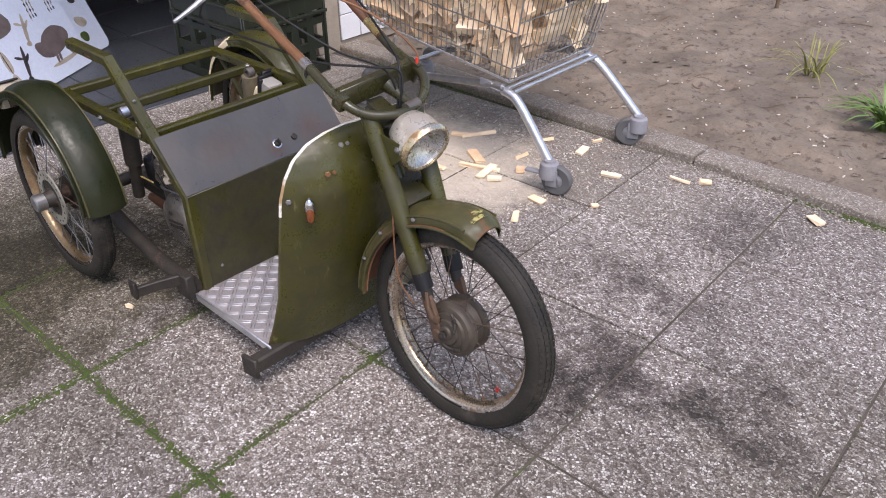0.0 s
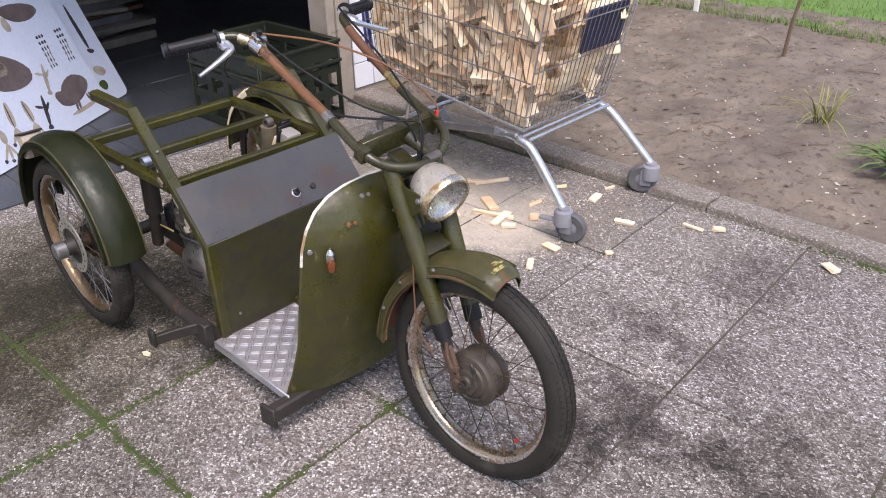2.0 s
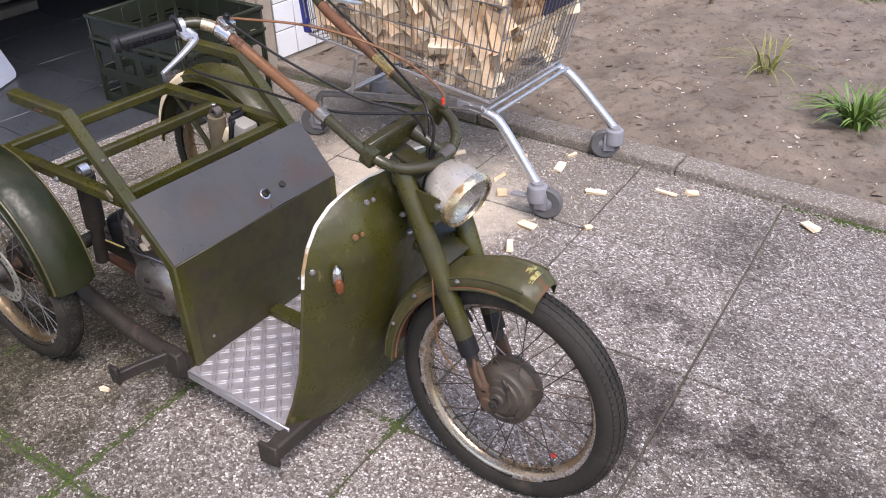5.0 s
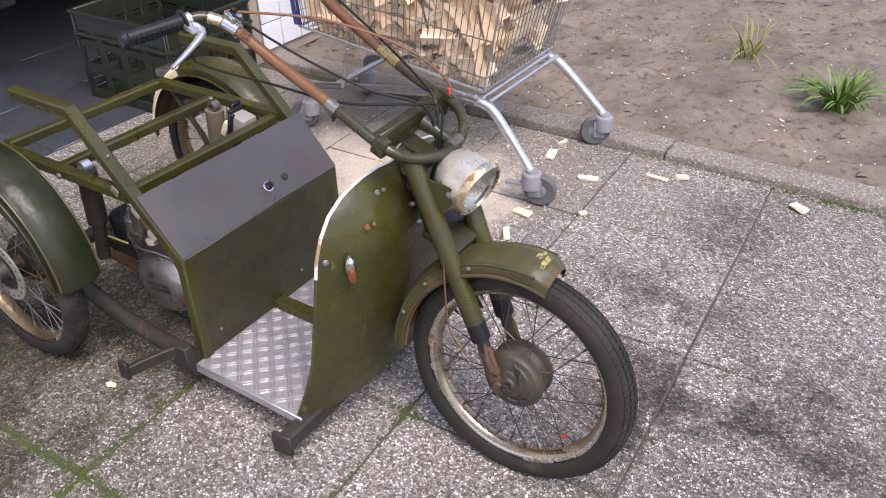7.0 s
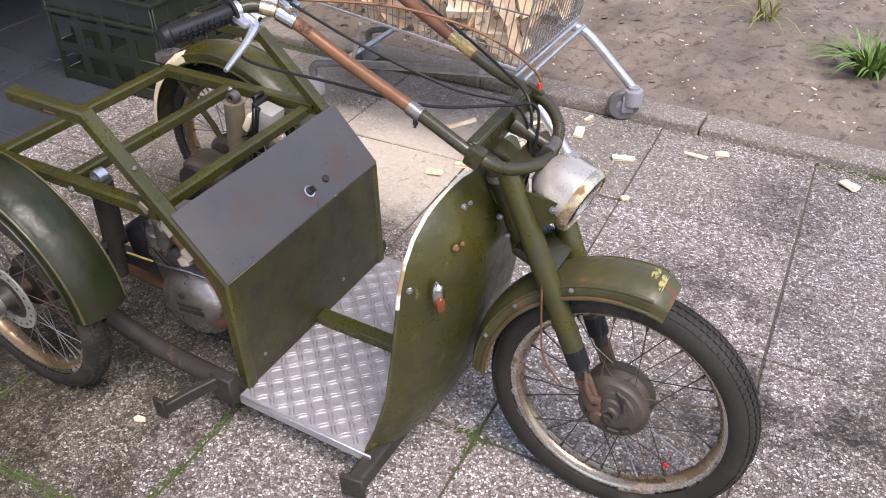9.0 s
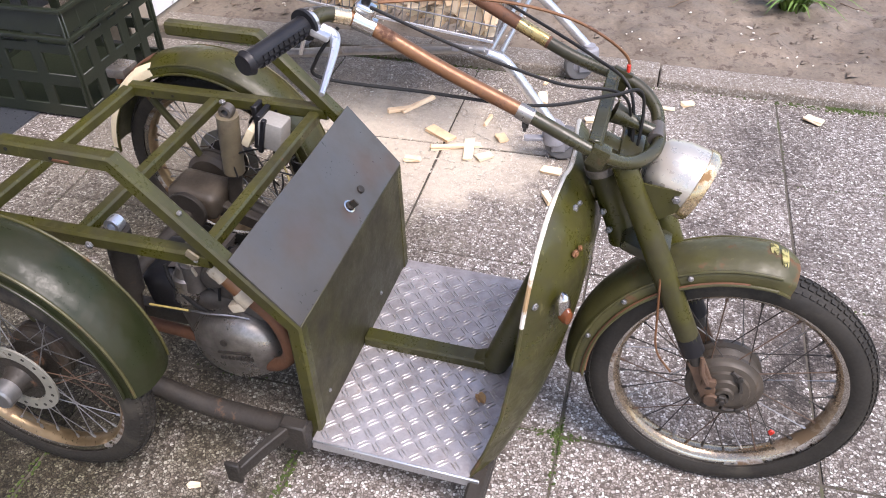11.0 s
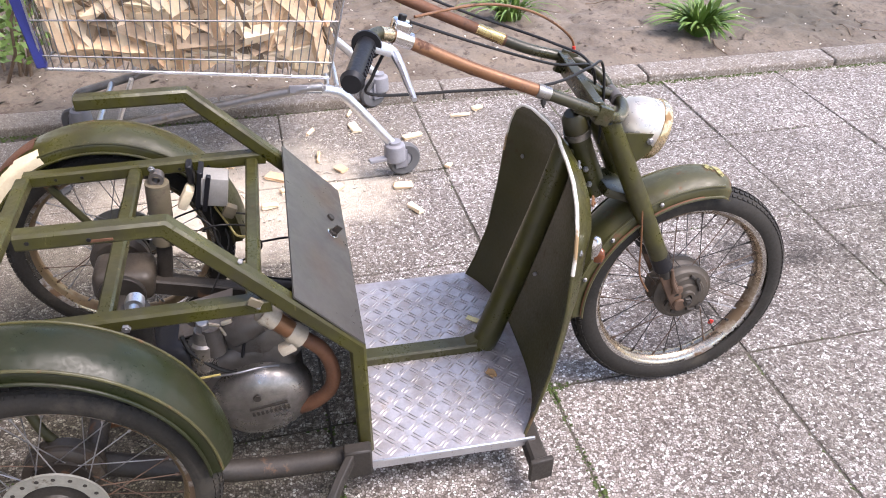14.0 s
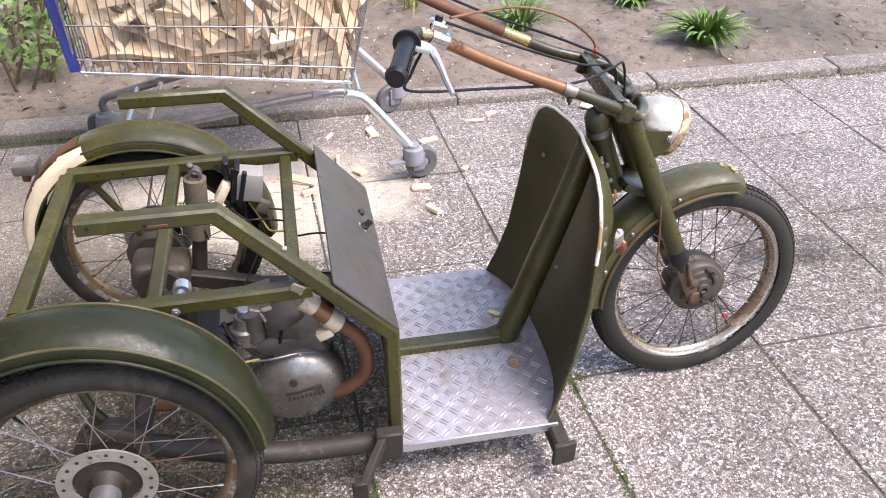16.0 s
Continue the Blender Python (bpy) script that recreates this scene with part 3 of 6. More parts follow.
box_l = tagged(part("wall_front_other", boxy((FX - 0.1, -4.6, 1.4), (0.2, 6.0, 2.8), bevel=0), WHITE_PAINT), "plain house wall beside the doorway", "wall", kind="structure")
tagged(part("wall_lintel", boxy((FX - 0.1, 0.02, 2.5), (0.2, 3.24, 0.6), bevel=0), WHITE_PAINT), "white lintel over the doorway", "wall", kind="structure")
# unseen upper wall, added to block sky light from the tricycle's rear
tagged(part("wall_sky_block", boxy((FX - 0.16, 0.4, 4.5), (0.2, 14.0, 3.4), bevel=0), RENDER), "unseen brown wall added above the house front to block sky", "wall", kind="structure")
tagged(part("wall_back", boxy((-6.9, 0, 1.4), (0.2, 6.9, 2.8), bevel=0), DARK_WALL), "shed plaster wall with dimness in its colour", "wall", kind="structure")
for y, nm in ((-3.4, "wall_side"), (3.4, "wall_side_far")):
    tagged(part(nm, boxy((-4.5, y, 1.4), (4.8, 0.2, 2.8), bevel=0), DARK_WALL), "shed plaster wall with dimness in its colour", "wall", kind="structure")
tagged(part("ceiling", boxy((-4.5, 0, 2.86), (5.2, 7.2, 0.12), bevel=0), DARK_WALL), "shed plaster ceiling with dimness in its colour", "ceiling", kind="structure")
door_frame = tagged(part("door_frame", boxy((FX - 0.09, 1.605, 1.1), (0.16, 0.07, 2.2), bevel=0.006), PLASTER), "dirty beige plastered door jamb", "door frame", kind="structure")
part("tile_bed", boxy((FX + 0.002, 2.51, 0.83), (0.008, 1.55, 1.55), bevel=0), GROUT, wall_front)
for i in range(10):
    for j in range(10):
        ob = part("tile", boxy((FX + 0.006, 1.815 + i * 0.154, 0.135 + j * 0.154), (0.012, 0.148, 0.148), bevel=0.002), WHITE_TILE, wall_front)


# ---- the cargo tricycle ----
trike = empty("cargo_tricycle", "olive green home-built cargo tricycle with moped engine, patched and rusty", "tricycle")
YC = -0.012


def wheel(m, R, r, parent, rear):
    """A spoked moped wheel: rim with tyre, hub, spokes and nipples. Axle along local y."""
    rr = R - r - 0.017
    rim_prof = [(rr + 0.004, -0.024), (rr + 0.008, -0.021), (rr - 0.008, -0.017), (rr - 0.016, -0.010), (rr - 0.018, 0), (rr - 0.016, 0.010), (rr - 0.008, 0.017), (rr + 0.008, 0.021), (rr + 0.004, 0.024), (rr - 0.010, 0.021), (rr - 0.020, 0.012), (rr - 0.0225, 0), (rr - 0.020, -0.012), (rr - 0.010, -0.021)]
    w = part("wheel", lathe(rim_prof, m, 72), [RIM_CHROME, RIM_GOLD if rear else RIM_WELL], parent, "spoked wheel with a rusty chrome rim")
    for i, p in enumerate(w.data.polygons):
        p.material_index = 1 if i % len(rim_prof) in (9, 10, 11, 12) else 0
    prof = []
    for i in range(22):
        a = radians(-118 + 236 * i / 21)
        prof.append((R - r + r * math.cos(a), r * math.sin(a)))
    prof += [(rr + 0.004, 0.0235), (rr - 0.004, 0.016), (rr - 0.004, -0.016), (rr + 0.004, -0.0235)]
    part("tyre", lathe(prof, m, 96), TYRE, w, "dusty black rubber tyre with worn tread")
    # tread: rows of raised blocks and two rims of ribs
    bm = bmesh.new()
    n = 108
    for k, (off, wd) in enumerate(((-0.66, 0.19), (-0.33, 0.22), (0.0, 0.22), (0.33, 0.22), (0.66, 0.19))):
        for i in range(n):
            a = 2 * math.pi * (i + 0.5 * (k % 2)) / n
            b = off * 1.25
            rad = R - r + (r + 0.001) * math.cos(b)
            c = V(rad * math.cos(a), r * math.sin(b), rad * math.sin(a))
            rot = Matrix.Rotation(-a, 3, "Y") @ Matrix.Rotation(b, 3, "Z")
            box_into(bm, m @ c, (0.0042, wd * r, 2 * math.pi * R / n * 0.66), m.to_3x3() @ rot, 0)
    part("tread", bm, TYRE, w)
    hubw = 0.045 if not rear else 0.05
    hub = [(0.012, -hubw - 0.012), (0.03, -hubw), (0.034, -hubw + 0.006), (0.022, -hubw + 0.012), (0.022, hubw - 0.012), (0.034, hubw - 0.006), (0.03, hubw), (0.012, hubw + 0.012)]
    fl = 0.034
    if not rear:
        fl = 0.075
        hub = [(0.010, -0.061), (0.018, -0.061), (0.021, -0.055), (0.034, -0.054), (0.037, -0.048), (0.050, -0.046), (0.053, -0.040), (0.065, -0.037), (0.069, -0.031), (0.073, -0.029), (0.079, -0.027), (0.080, -0.019), (0.077, -0.015), (0.068, -0.012), (0.072, -0.008), (0.067, -0.003), (0.072, 0.002), (0.067, 0.007), (0.072, 0.012), (0.067, 0.019), (0.078, 0.024), (0.078, 0.034), (0.050, 0.046), (0.010, 0.048)]
    else:
        fl = 0.058
        hub = [(0.022, -0.085), (0.026, -0.08), (0.028, -0.045), (0.036, -0.03), (0.064, -0.028), (0.066, -0.024), (0.064, -0.02), (0.034, -0.012), (0.032, 0.02), (0.060, 0.022), (0.060, 0.03), (0.03, 0.04), (0.012, 0.06)]
    part("hub", lathe(hub, m, 40), DARK_STEEL if rear else HUB_GRIME, w, "grimy cast hub with brake drum" if not rear else "dark rusty hub with a drilled flange")
    if rear:
        bm = bmesh.new()
        for side in (-0.029,):
            lathe_into(bm, [(0.066, side), (0.096, side), (0.096, side - 0.005), (0.066, side - 0.005)], m, 48)
        part("hub_flange", bm, FLANGE, w, "drilled pale hub flange")
        # flange holes: dark discs laid on, standing for the shade inside
        bm = bmesh.new()
        for i in range(18):
            a = 2 * math.pi * i / 18
            disc_into(bm, m @ V(0.083 * math.cos(a), -0.0336, 0.083 * math.sin(a)), m.to_3x3() @ V(0, -1, 0), 0.0042, 0.0012, 8)
        part("flange_hole", bm, DARK_STEEL, w)["kind"] = "stuff"
        part("brake_drum", lathe([(0.02, 0.03), (0.066, 0.032), (0.076, 0.040), (0.076, 0.050), (0.071, 0.053), (0.076, 0.056), (0.076, 0.075), (0.062, 0.088), (0.02, 0.09)], m, 40), HUB_GRIME, w, "grimy brown brake drum")
        part("axle_cap", disc(m @ V(0, -0.06, 0), m.to_3x3() @ V(0, -1, 0), 0.03, 0.035, 20), ZINC_DULL, w, "blue-grey axle cap")
    else:
        bm = bmesh.new()
        for i in range(3):
            a = 0.5 + 2.1 * i
            tube_into(bm, [m @ V((0.034 + 0.004 * k) * math.cos(a + 0.16 * k), -0.058 + 0.0022 * k, (0.034 + 0.004 * k) * math.sin(a + 0.16 * k)) for k in range(7)], 0.0045, 6)
        for i in range(4):
            disc_into(bm, m @ V(0.052 * math.cos(1.1 + 1.45 * i), -0.050, 0.052 * math.sin(1.1 + 1.45 * i)), m.to_3x3() @ V(0, -1, 0), 0.007, 0.006, 8)
        part("brake_rib", bm, DARK_STEEL, w)["kind"] = "stuff"
        part("brake_arm", tube([m @ V(-0.04, -0.062, 0.03), m @ V(-0.055, -0.066, 0.06), m @ V(-0.062, -0.066, 0.10)], [0.007, 0.006, 0.004], 8), RUST_BROWN, w, "rusty brake arm")
        part("brake_cam", boxy(m @ V(-0.036, -0.058, 0.030), (0.030, 0.014, 0.018), m.to_3x3(), 0.005, 2), RUST_BROWN, w, "rusty brake cam")
    sp = 36
    for i in range(sp):
        side = -1 if i % 2 else 1
        k = i // 2
        a0 = 2 * math.pi * k / (sp / 2) + (0.17 if side > 0 else 0)
        lead = 1 if k % 2 else -1
        a1 = a0 + lead * (0.62 if not rear else 0.9)
        ys = (0.026 if side > 0 else -0.026)
        p0 = m @ V(fl * math.cos(a0), ys, fl * math.sin(a0))
        p1 = m @ V((rr - 0.019) * math.cos(a1 - lead * 0.25), ys * 0.12, (rr - 0.019) * math.sin(a1 - lead * 0.25))
        d = (p0 - p1).normalized()
        bm = tube([p0, p1], 0.0013, 6)
        tube_into(bm, [p1 - d * 0.004, p1 + d * 0.014], 0.0032, 6)
        part("spoke", bm, ((DARK_STEEL, RUST_BROWN, ZINC_DULL, DARK_STEEL)[i % 4]) if not rear else (RUST_BROWN if i % 5 == 0 else ZINC_DULL), w)
    bm = tube([m @ V((rr - 0.02) * math.cos(2.2), 0, (rr - 0.02) * math.sin(2.2)), m @ V((rr - 0.055) * math.cos(2.2), 0, (rr - 0.055) * math.sin(2.2))], 0.004, 8)
    part("valve", bm, RUBBER, w)
    return w


def fender_section(k, R, half, drop):
    """Across the mudguard, k from -1 to 1: a round crown, a step, and an upright skirt."""
    q, s = abs(k), 1 if k > 0 else -1
    if q < 0.72:
        return R - 0.42 * drop * (q / 0.72) ** 2.6, s * half * 0.90 * (q / 0.72)
    if q < 0.8:
        t = (q - 0.72) / 0.08
        return R - drop * (0.42 + 0.06 * t), s * half * (0.90 + 0.10 * t)
    t = (q - 0.8) / 0.2
    return R - drop * (0.48 + 0.52 * t), s * half * (1.0 + 0.02 * t)


def fender(m, R, half, drop, a0, a1, name, material, label, lip=0.008, tip=0.0):
    """A rolled steel mudguard about the wheel's axle, with folded edges."""
    sec = [fender_section(-1 + 2 * i / 34, R, half, drop) for i in range(35)]
    outer = [(sec[0][0] - 0.0, sec[0][1] - lip), *sec, (sec[-1][0], sec[-1][1] + lip)]
    inner = [(r - 0.0035, y * 0.965) for r, y in reversed(sec)]
    closed = outer + [(outer[-1][0] - 0.003, outer[-1][1])] + inner + [(outer[0][0] - 0.003, outer[0][1])]
    bm = bmesh.new()
    rings = []
    for i in range(49):
        a, k = a0 + (a1 - a0) * i / 48, max(0.0, 1 - i / 4) ** 2 * tip
        rings.append([m @ V((r - 0.014 * k) * math.cos(a), y * (1 - 0.22 * k), (r - 0.014 * k) * math.sin(a)) for r, y in closed])
    rings_into(bm, rings)
    return part(name, bm, material, trike, label)


# front wheel, leaning a little, turned by a hair
MF = Matrix.Translation((0.864, -0.051, 0.288)) @ Matrix.Rotation(radians(1.5), 4, "Z") @ Matrix.Rotation(radians(-5.0), 4, "X")
wheel(MF, 0.295, 0.037, trike, False)
MR = Matrix.Translation((-0.600, -0.447, 0.302))
ML = Matrix.Translation((-0.580, 0.40, 0.298)) @ Matrix.Rotation(radians(180), 4, "Z")
wheel(MR, 0.302, 0.034, trike, True)
wheel(ML, 0.298, 0.034, trike, True)

fender(MF, 0.340, 0.062, 0.045, radians(76), radians(181), "front_fender", OLIVE_DULL, "dusty olive front mudguard, rusty underneath", tip=1.0)
fender(Matrix.Translation((-0.611, -0.428, 0.343)), 0.345, 0.063, 0.040, radians(1), radians(178), "rear_fender", OLIVE_GREEN, "glossy dark green rear mudguard")
fender(Matrix.Translation((-0.580, 0.40, 0.32)), 0.342, 0.063, 0.040, radians(-2), radians(178), "rear_fender", OLIVE, "olive rear mudguard with peeled pale paint")

# beads along the mudguards, yellow marks and peeled paint
for mm, R, drop, half, a0, a1, mt in ((Matrix.Translation((-0.611, -0.428, 0.343)), 0.345, 0.040, 0.0700, 2, 177, OLIVE_GREEN), (Matrix.Translation((-0.580, 0.40, 0.32)), 0.342, 0.040, 0.0700, -1, 113, OLIVE), (MF, 0.340, 0.045, 0.0690, 82, 180, OLIVE_DULL)):
    for s in (-1, 1):
        for rad, y, thick in ((R - drop, half, 0.0035), (R - drop * 0.45, half * 0.885, 0.0034)):
            # crease beads take paler olive to paint the crease's highlight
            part("fender_bead", tube([mm @ V(rad * math.cos(a), s * y, rad * math.sin(a)) for a in [radians(a0 + (a1 - a0) * i / 40) for i in range(41)]], thick, 8), OLIVE_DULL if thick < 0.0035 else mt, trike)


def patch(mm, R, half, drop, a0, a1, b0, b1, mt, name, label, jag, seed):
    """A thin flake on a mudguard between two angles round and two across, with a torn edge."""
    r = random.Random(seed)
    n = 16
    rows = []
    for i in range(n + 1):
        a = a0 + (a1 - a0) * i / n
        lo, hi = b0 + r.uniform(-jag, jag), b1 + r.uniform(-jag, jag)
        row = []
        for k in range(9):
            b = math.radians(lo + (hi - lo) * k / 8)
            rr, yy = fender_section(-math.cos(b), R, half, drop)
            rr += 0.0018
            row.append(mm @ V(rr * math.cos(math.radians(a)), yy * 1.025, rr * math.sin(math.radians(a))))
        rows.append(row)
    bm = bmesh.new()
    vs = [[bm.verts.new(p) for p in row] for row in rows]
    for i in range(n):
        for k in range(8):
            bm.faces.new((vs[i][k], vs[i + 1][k], vs[i + 1][k + 1], vs[i][k + 1]))
    part(name, bm, mt, trike, label)


patch(Matrix.Translation((-0.580, 0.40, 0.32)), 0.342, 0.063, 0.040, 112, 176, 4, 62, CREAM, "peeled_patch", "pale bare patch where paint peeled", 5, 4)
patch(Matrix.Translation((-0.580, 0.40, 0.32)), 0.342, 0.063, 0.040, 114, 176, 64, 104, RUST, "rusty_patch", "brown rusty patch beside the peeled paint", 6, 5)
patch(Matrix.Translation((-0.611, -0.428, 0.343)), 0.345, 0.063, 0.040, 150, 176, 60, 150, CREAM, "peeled_patch", "pale bare patch where paint peeled", 6, 6)
patch(MF, 0.340, 0.062, 0.045, 84, 86.6, 84, 106, YELLOW, "yellow_mark", "faded yellow painted mark", 6, 7)
patch(MF, 0.340, 0.062, 0.045, 81, 83.2, 66, 92, YELLOW, "yellow_mark", "faded yellow painted mark", 7, 8)

# body frame of square steel tube
for s, y, nm in ((-1, -0.297, "side_rail"), (1, 0.290, "side_rail")):
    z = 0.795 if s < 0 else 0.777
    part(nm, square_tube([(-0.572, y, z), (-0.325, y, z), (0.0, y, 0.452), (0.004, y, 0.10)], (0, 1, 0), 0.034, 0.034), OLIVE, trike, "bent olive square tube")
for y in (-0.297, 0.290):
    part("lower_rail", square_tube([(-0.735, y, 0.585), (-0.16, y, 0.595)], (0, 1, 0), 0.034, 0.034), OLIVE, trike)
for x in (-0.735, -0.475, -0.195):
    part("cross_bar", square_tube([(x, -0.28, 0.585), (x, 0.273, 0.585)], (0, 0, 1), 0.03, 0.03 if x > -0.7 else 0.034), OLIVE, trike)

# rail holes are not cut: black discs stand for their dark inside
for x in (-0.66, -0.60, -0.37, -0.30):
    part("rail_hole", disc((x, 0.2728, 0.588), (0, -1, 0), 0.004, 0.0015, 10), RUBBER, trike)
for x, z in ((-0.55, 0.797), (-0.45, 0.792)):
    part("rail_hole", disc((x, -0.3142, z), (0, -1, 0), 0.004, 0.0015, 10), RUBBER, trike)
part("rust_scrape", boxy((-0.43, -0.3145, 0.789), (0.04, 0.002, 0.006), None, 0.0008), RUST, trike)

# seat box: sloping top sheet and upright front sheet
TOPN = V(0.36, 0, 0.347).normalized()
def top_sheet(u, v):
    x = -0.118 + 0.131 * u
    return (x, -0.31 + 0.615 * v, 0.660 - (x + 0.165) * 1.115 + 0.0012 * math.sin(9 * v + 2 * u))


part("box_top", grid_sheet(lambda u, v: top_sheet(u, 1 - v), 6, 12, 0.004), OLIVE_SKY_GREY, trike, "olive sheet greyed with painted sky sheen, two switch holes")
# front sheet in the olive copy with shade in its colour
part("box_front", boxy((0.0145, -0.004, 0.296), (0.005, 0.612, 0.332), bevel=0.002), OLIVE_SHADED, trike, "olive painted sheet steel front, grimy and darkened for shade")
for dy, rr in ((0.048, 0.011), (0.115, 0.010)):
    c = V(-0.02, dy, 0.660 - 0.145 * 1.115 + 0.002)
    part("switch", disc(c, TOPN, rr, 0.010, 14), DARK_STEEL, trike, "dark ignition switch barrel")
part("key", boxy(V(-0.02, 0.048, 0.4985) + TOPN * 0.020, (0.004, 0.018, 0.020), TOPN.to_track_quat("Z", "Y").to_matrix(), 0.001), DARK_STEEL, trike, "dark key in the switch")
part("switch_mark", boxy(V(-0.021, 0.082, 0.4998) + TOPN * 0.002, (0.008, 0.016, 0.003), TOPN.to_track_quat("Z", "Y").to_matrix(), 0.001), RUBBER, trike)
part("switch_collar", lathe([(0.012, 0.0), (0.017, 0.0), (0.016, 0.004), (0.012, 0.005)], Matrix.Translation((-0.02, 0.048, 0.4995)) @ TOPN.to_track_quat("Y", "Z").to_matrix().to_4x4(), 20), CHROME, trike)

# floor plate of tread aluminium
def plate_front(y):
    """The plate's front edge follows the foot of the shield."""
    return 0.446 - 0.072 * min(1.0, abs(y - YC) / 0.318) ** 3.2


plate_edge = [(0.010, 0.311), (0.010, -0.341)] + [(plate_front(-0.341 + 0.652 * i / 24), -0.341 + 0.652 * i / 24) for i in range(25)]
part("floor_plate", rings_into(bmesh.new(), [[V(x, y, z) for x, y in plate_edge] for z in (0.1235, 0.1295)]), PLATE, trike, "worn aluminium tread plate floor")
bm = bmesh.new()
pitch = 0.0310
for i in range(14):
    for j in range(int(0.64 / pitch)):
        x, y = 0.016 + (i + 0.5) * pitch, -0.335 + (j + 0.5) * pitch
        if x > plate_front(y) - 0.014:
            continue
        ang = radians(45) if (i + j) % 2 else radians(-45)
        d = V(math.cos(ang), math.sin(ang), 0)
        q = V(-d.y, d.x, 0)
        for k in (-1, 1):
            c = V(x, y, 0.1295) + q * 0.0045 * k
            L, W, H = 0.0148, 0.0020, 0.0026
            secs = []
            for t in (-1.0, -0.6, 0.6, 1.0):
                g = 1.0 if abs(t) < 0.9 else 0.15
                secs.append([bm.verts.new(c + d * (L * t) + q * (W * g * s) + V(0, 0, H * g * hh)) for s, hh in ((-1, 0), (-0.55, 0.8), (0, 1), (0.55, 0.8), (1, 0))])
            for s0, s1 in zip(secs, secs[1:]):
                for n in range(4):
                    bm.faces.new((s0[n], s0[n + 1], s1[n + 1], s1[n]))
part("tread_pattern", bm, PLATE_BAR, trike)["kind"] = "stuff"
part("floor_rim", boxy((0.205, -0.342, 0.118), (0.39, 0.006, 0.026), bevel=0.002), ZINC, trike, "bright folded plate edge")
part("spine_base", square_tube([(0.02, -0.012, 0.14), (0.345, -0.012, 0.14)], (0, 1, 0), 0.045, 0.03), OLIVE, trike)
part("spine", tube([(0.352, -0.011, 0.138), (0.372, -0.010, 0.190), (0.440, -0.006, 0.400), (0.500, -0.002, 0.590), (0.532, 0, 0.715)], [0.033, 0.035, 0.034, 0.031, 0.028], 18, 4), OLIVE, trike, "olive central down tube")
part("spine_gusset", boxy((0.325, -0.011, 0.150), (0.075, 0.040, 0.026), Matrix.Rotation(radians(-22), 3, "Y"), 0.006, 2), OLIVE, trike)

# leg shield: rows of height, edge half width, edge x, middle x
SHIELD = [(0.115, 0.318, 0.374, 0.45), (0.20, 0.308, 0.405, 0.48), (0.306, 0.298, 0.434, 0.51), (0.467, 0.289, 0.456, 0.54), (0.607, 0.274, 0.466, 0.556), (0.66, 0.257, 0.470, 0.548), (0.705, 0.228, 0.474, 0.532), (0.735, 0.185, 0.478, 0.514), (0.75, 0.13, 0.482, 0.502), (0.757, 0.06, 0.488, 0.494)]


def shield_pt(u, v):
    z = SHIELD[0][0] + (SHIELD[-1][0] - SHIELD[0][0]) * (1 - (1 - u) ** 1.5)
    h, xe, xm = interp3(SHIELD, z)
    k = 2 * v - 1
    return (xm - (xm - xe) * abs(k) ** 3.2, YC + h * k, z)


part("leg_shield", grid_sheet(shield_pt, 44, 40, 0.003), OLIVE, trike, "olive steel leg shield with rust spots")
part("shield_lining", grid_sheet(lambda u, v: V(*shield_pt(u * 0.995, 0.01 + 0.98 * v)) + V(-0.0065, 0, -0.001), 44, 40, 0.002), OLIVE_BACK, trike, "dull olive inner face of the shield")
bm = tube([shield_pt(i / 60, 0) for i in range(33, 61)] + [shield_pt(1, i / 10) for i in range(1, 10)] + [shield_pt(1 - i / 60, 1) for i in range(28)], 0.0046, 8)
for v in (0, 1):
    part("rolled_edge", tube([shield_pt(i / 60, v) for i in range(34)], 0.0042, 8), OLIVE_DULL, trike, "rolled edge with worn paint")
part("edge_trim", bm, TRIM, trike, "worn white edge trim")
# indicator, bolts
MI = Matrix.Translation((0.528, -0.243, 0.586)) @ V(0.75, -0.62, 0.0).to_track_quat("Y", "Z").to_matrix().to_4x4()
part("reflector_frame", lathe([(0.0, -0.006), (0.030, -0.006), (0.030, 0.004), (0.026, 0.011), (0.014, 0.016), (0.0, 0.017)], MI @ Matrix.Translation((0, 0, 0.006)) @ Matrix.Diagonal((0.46, 0.8, 1.0, 1)), 24), CHROME, trike, "bright chrome reflector housing")
part("indicator", lathe([(0.0, 0.0), (0.024, 0.0), (0.024, 0.012), (0.018, 0.019), (0.0, 0.022)], MI @ Matrix.Translation((0, 0.002, -0.010)) @ Matrix.Diagonal((0.47, 0.95, 0.84, 1)), 20), AMBER, trike, "small dull amber reflector")
for p in ((0.480, -0.272, 0.605), (0.533, -0.181, 0.668), (0.517, -0.118, 0.722)):
    part("bolt", bolt_into(bmesh.new(), p, (0.8, -0.55, 0.1), 0.008, 0.005), ZINC_DULL if p[2] != 0.668 else RUST_PIPE, trike)
    part("bolt", bolt_into(bmesh.new(), V(*p) + V(0.006, 0.017, 0.001), (0.8, -0.45, 0.1), 0.006, 0.004), RUST_PIPE if p[2] == 0.668 else ZINC_DULL, trike)

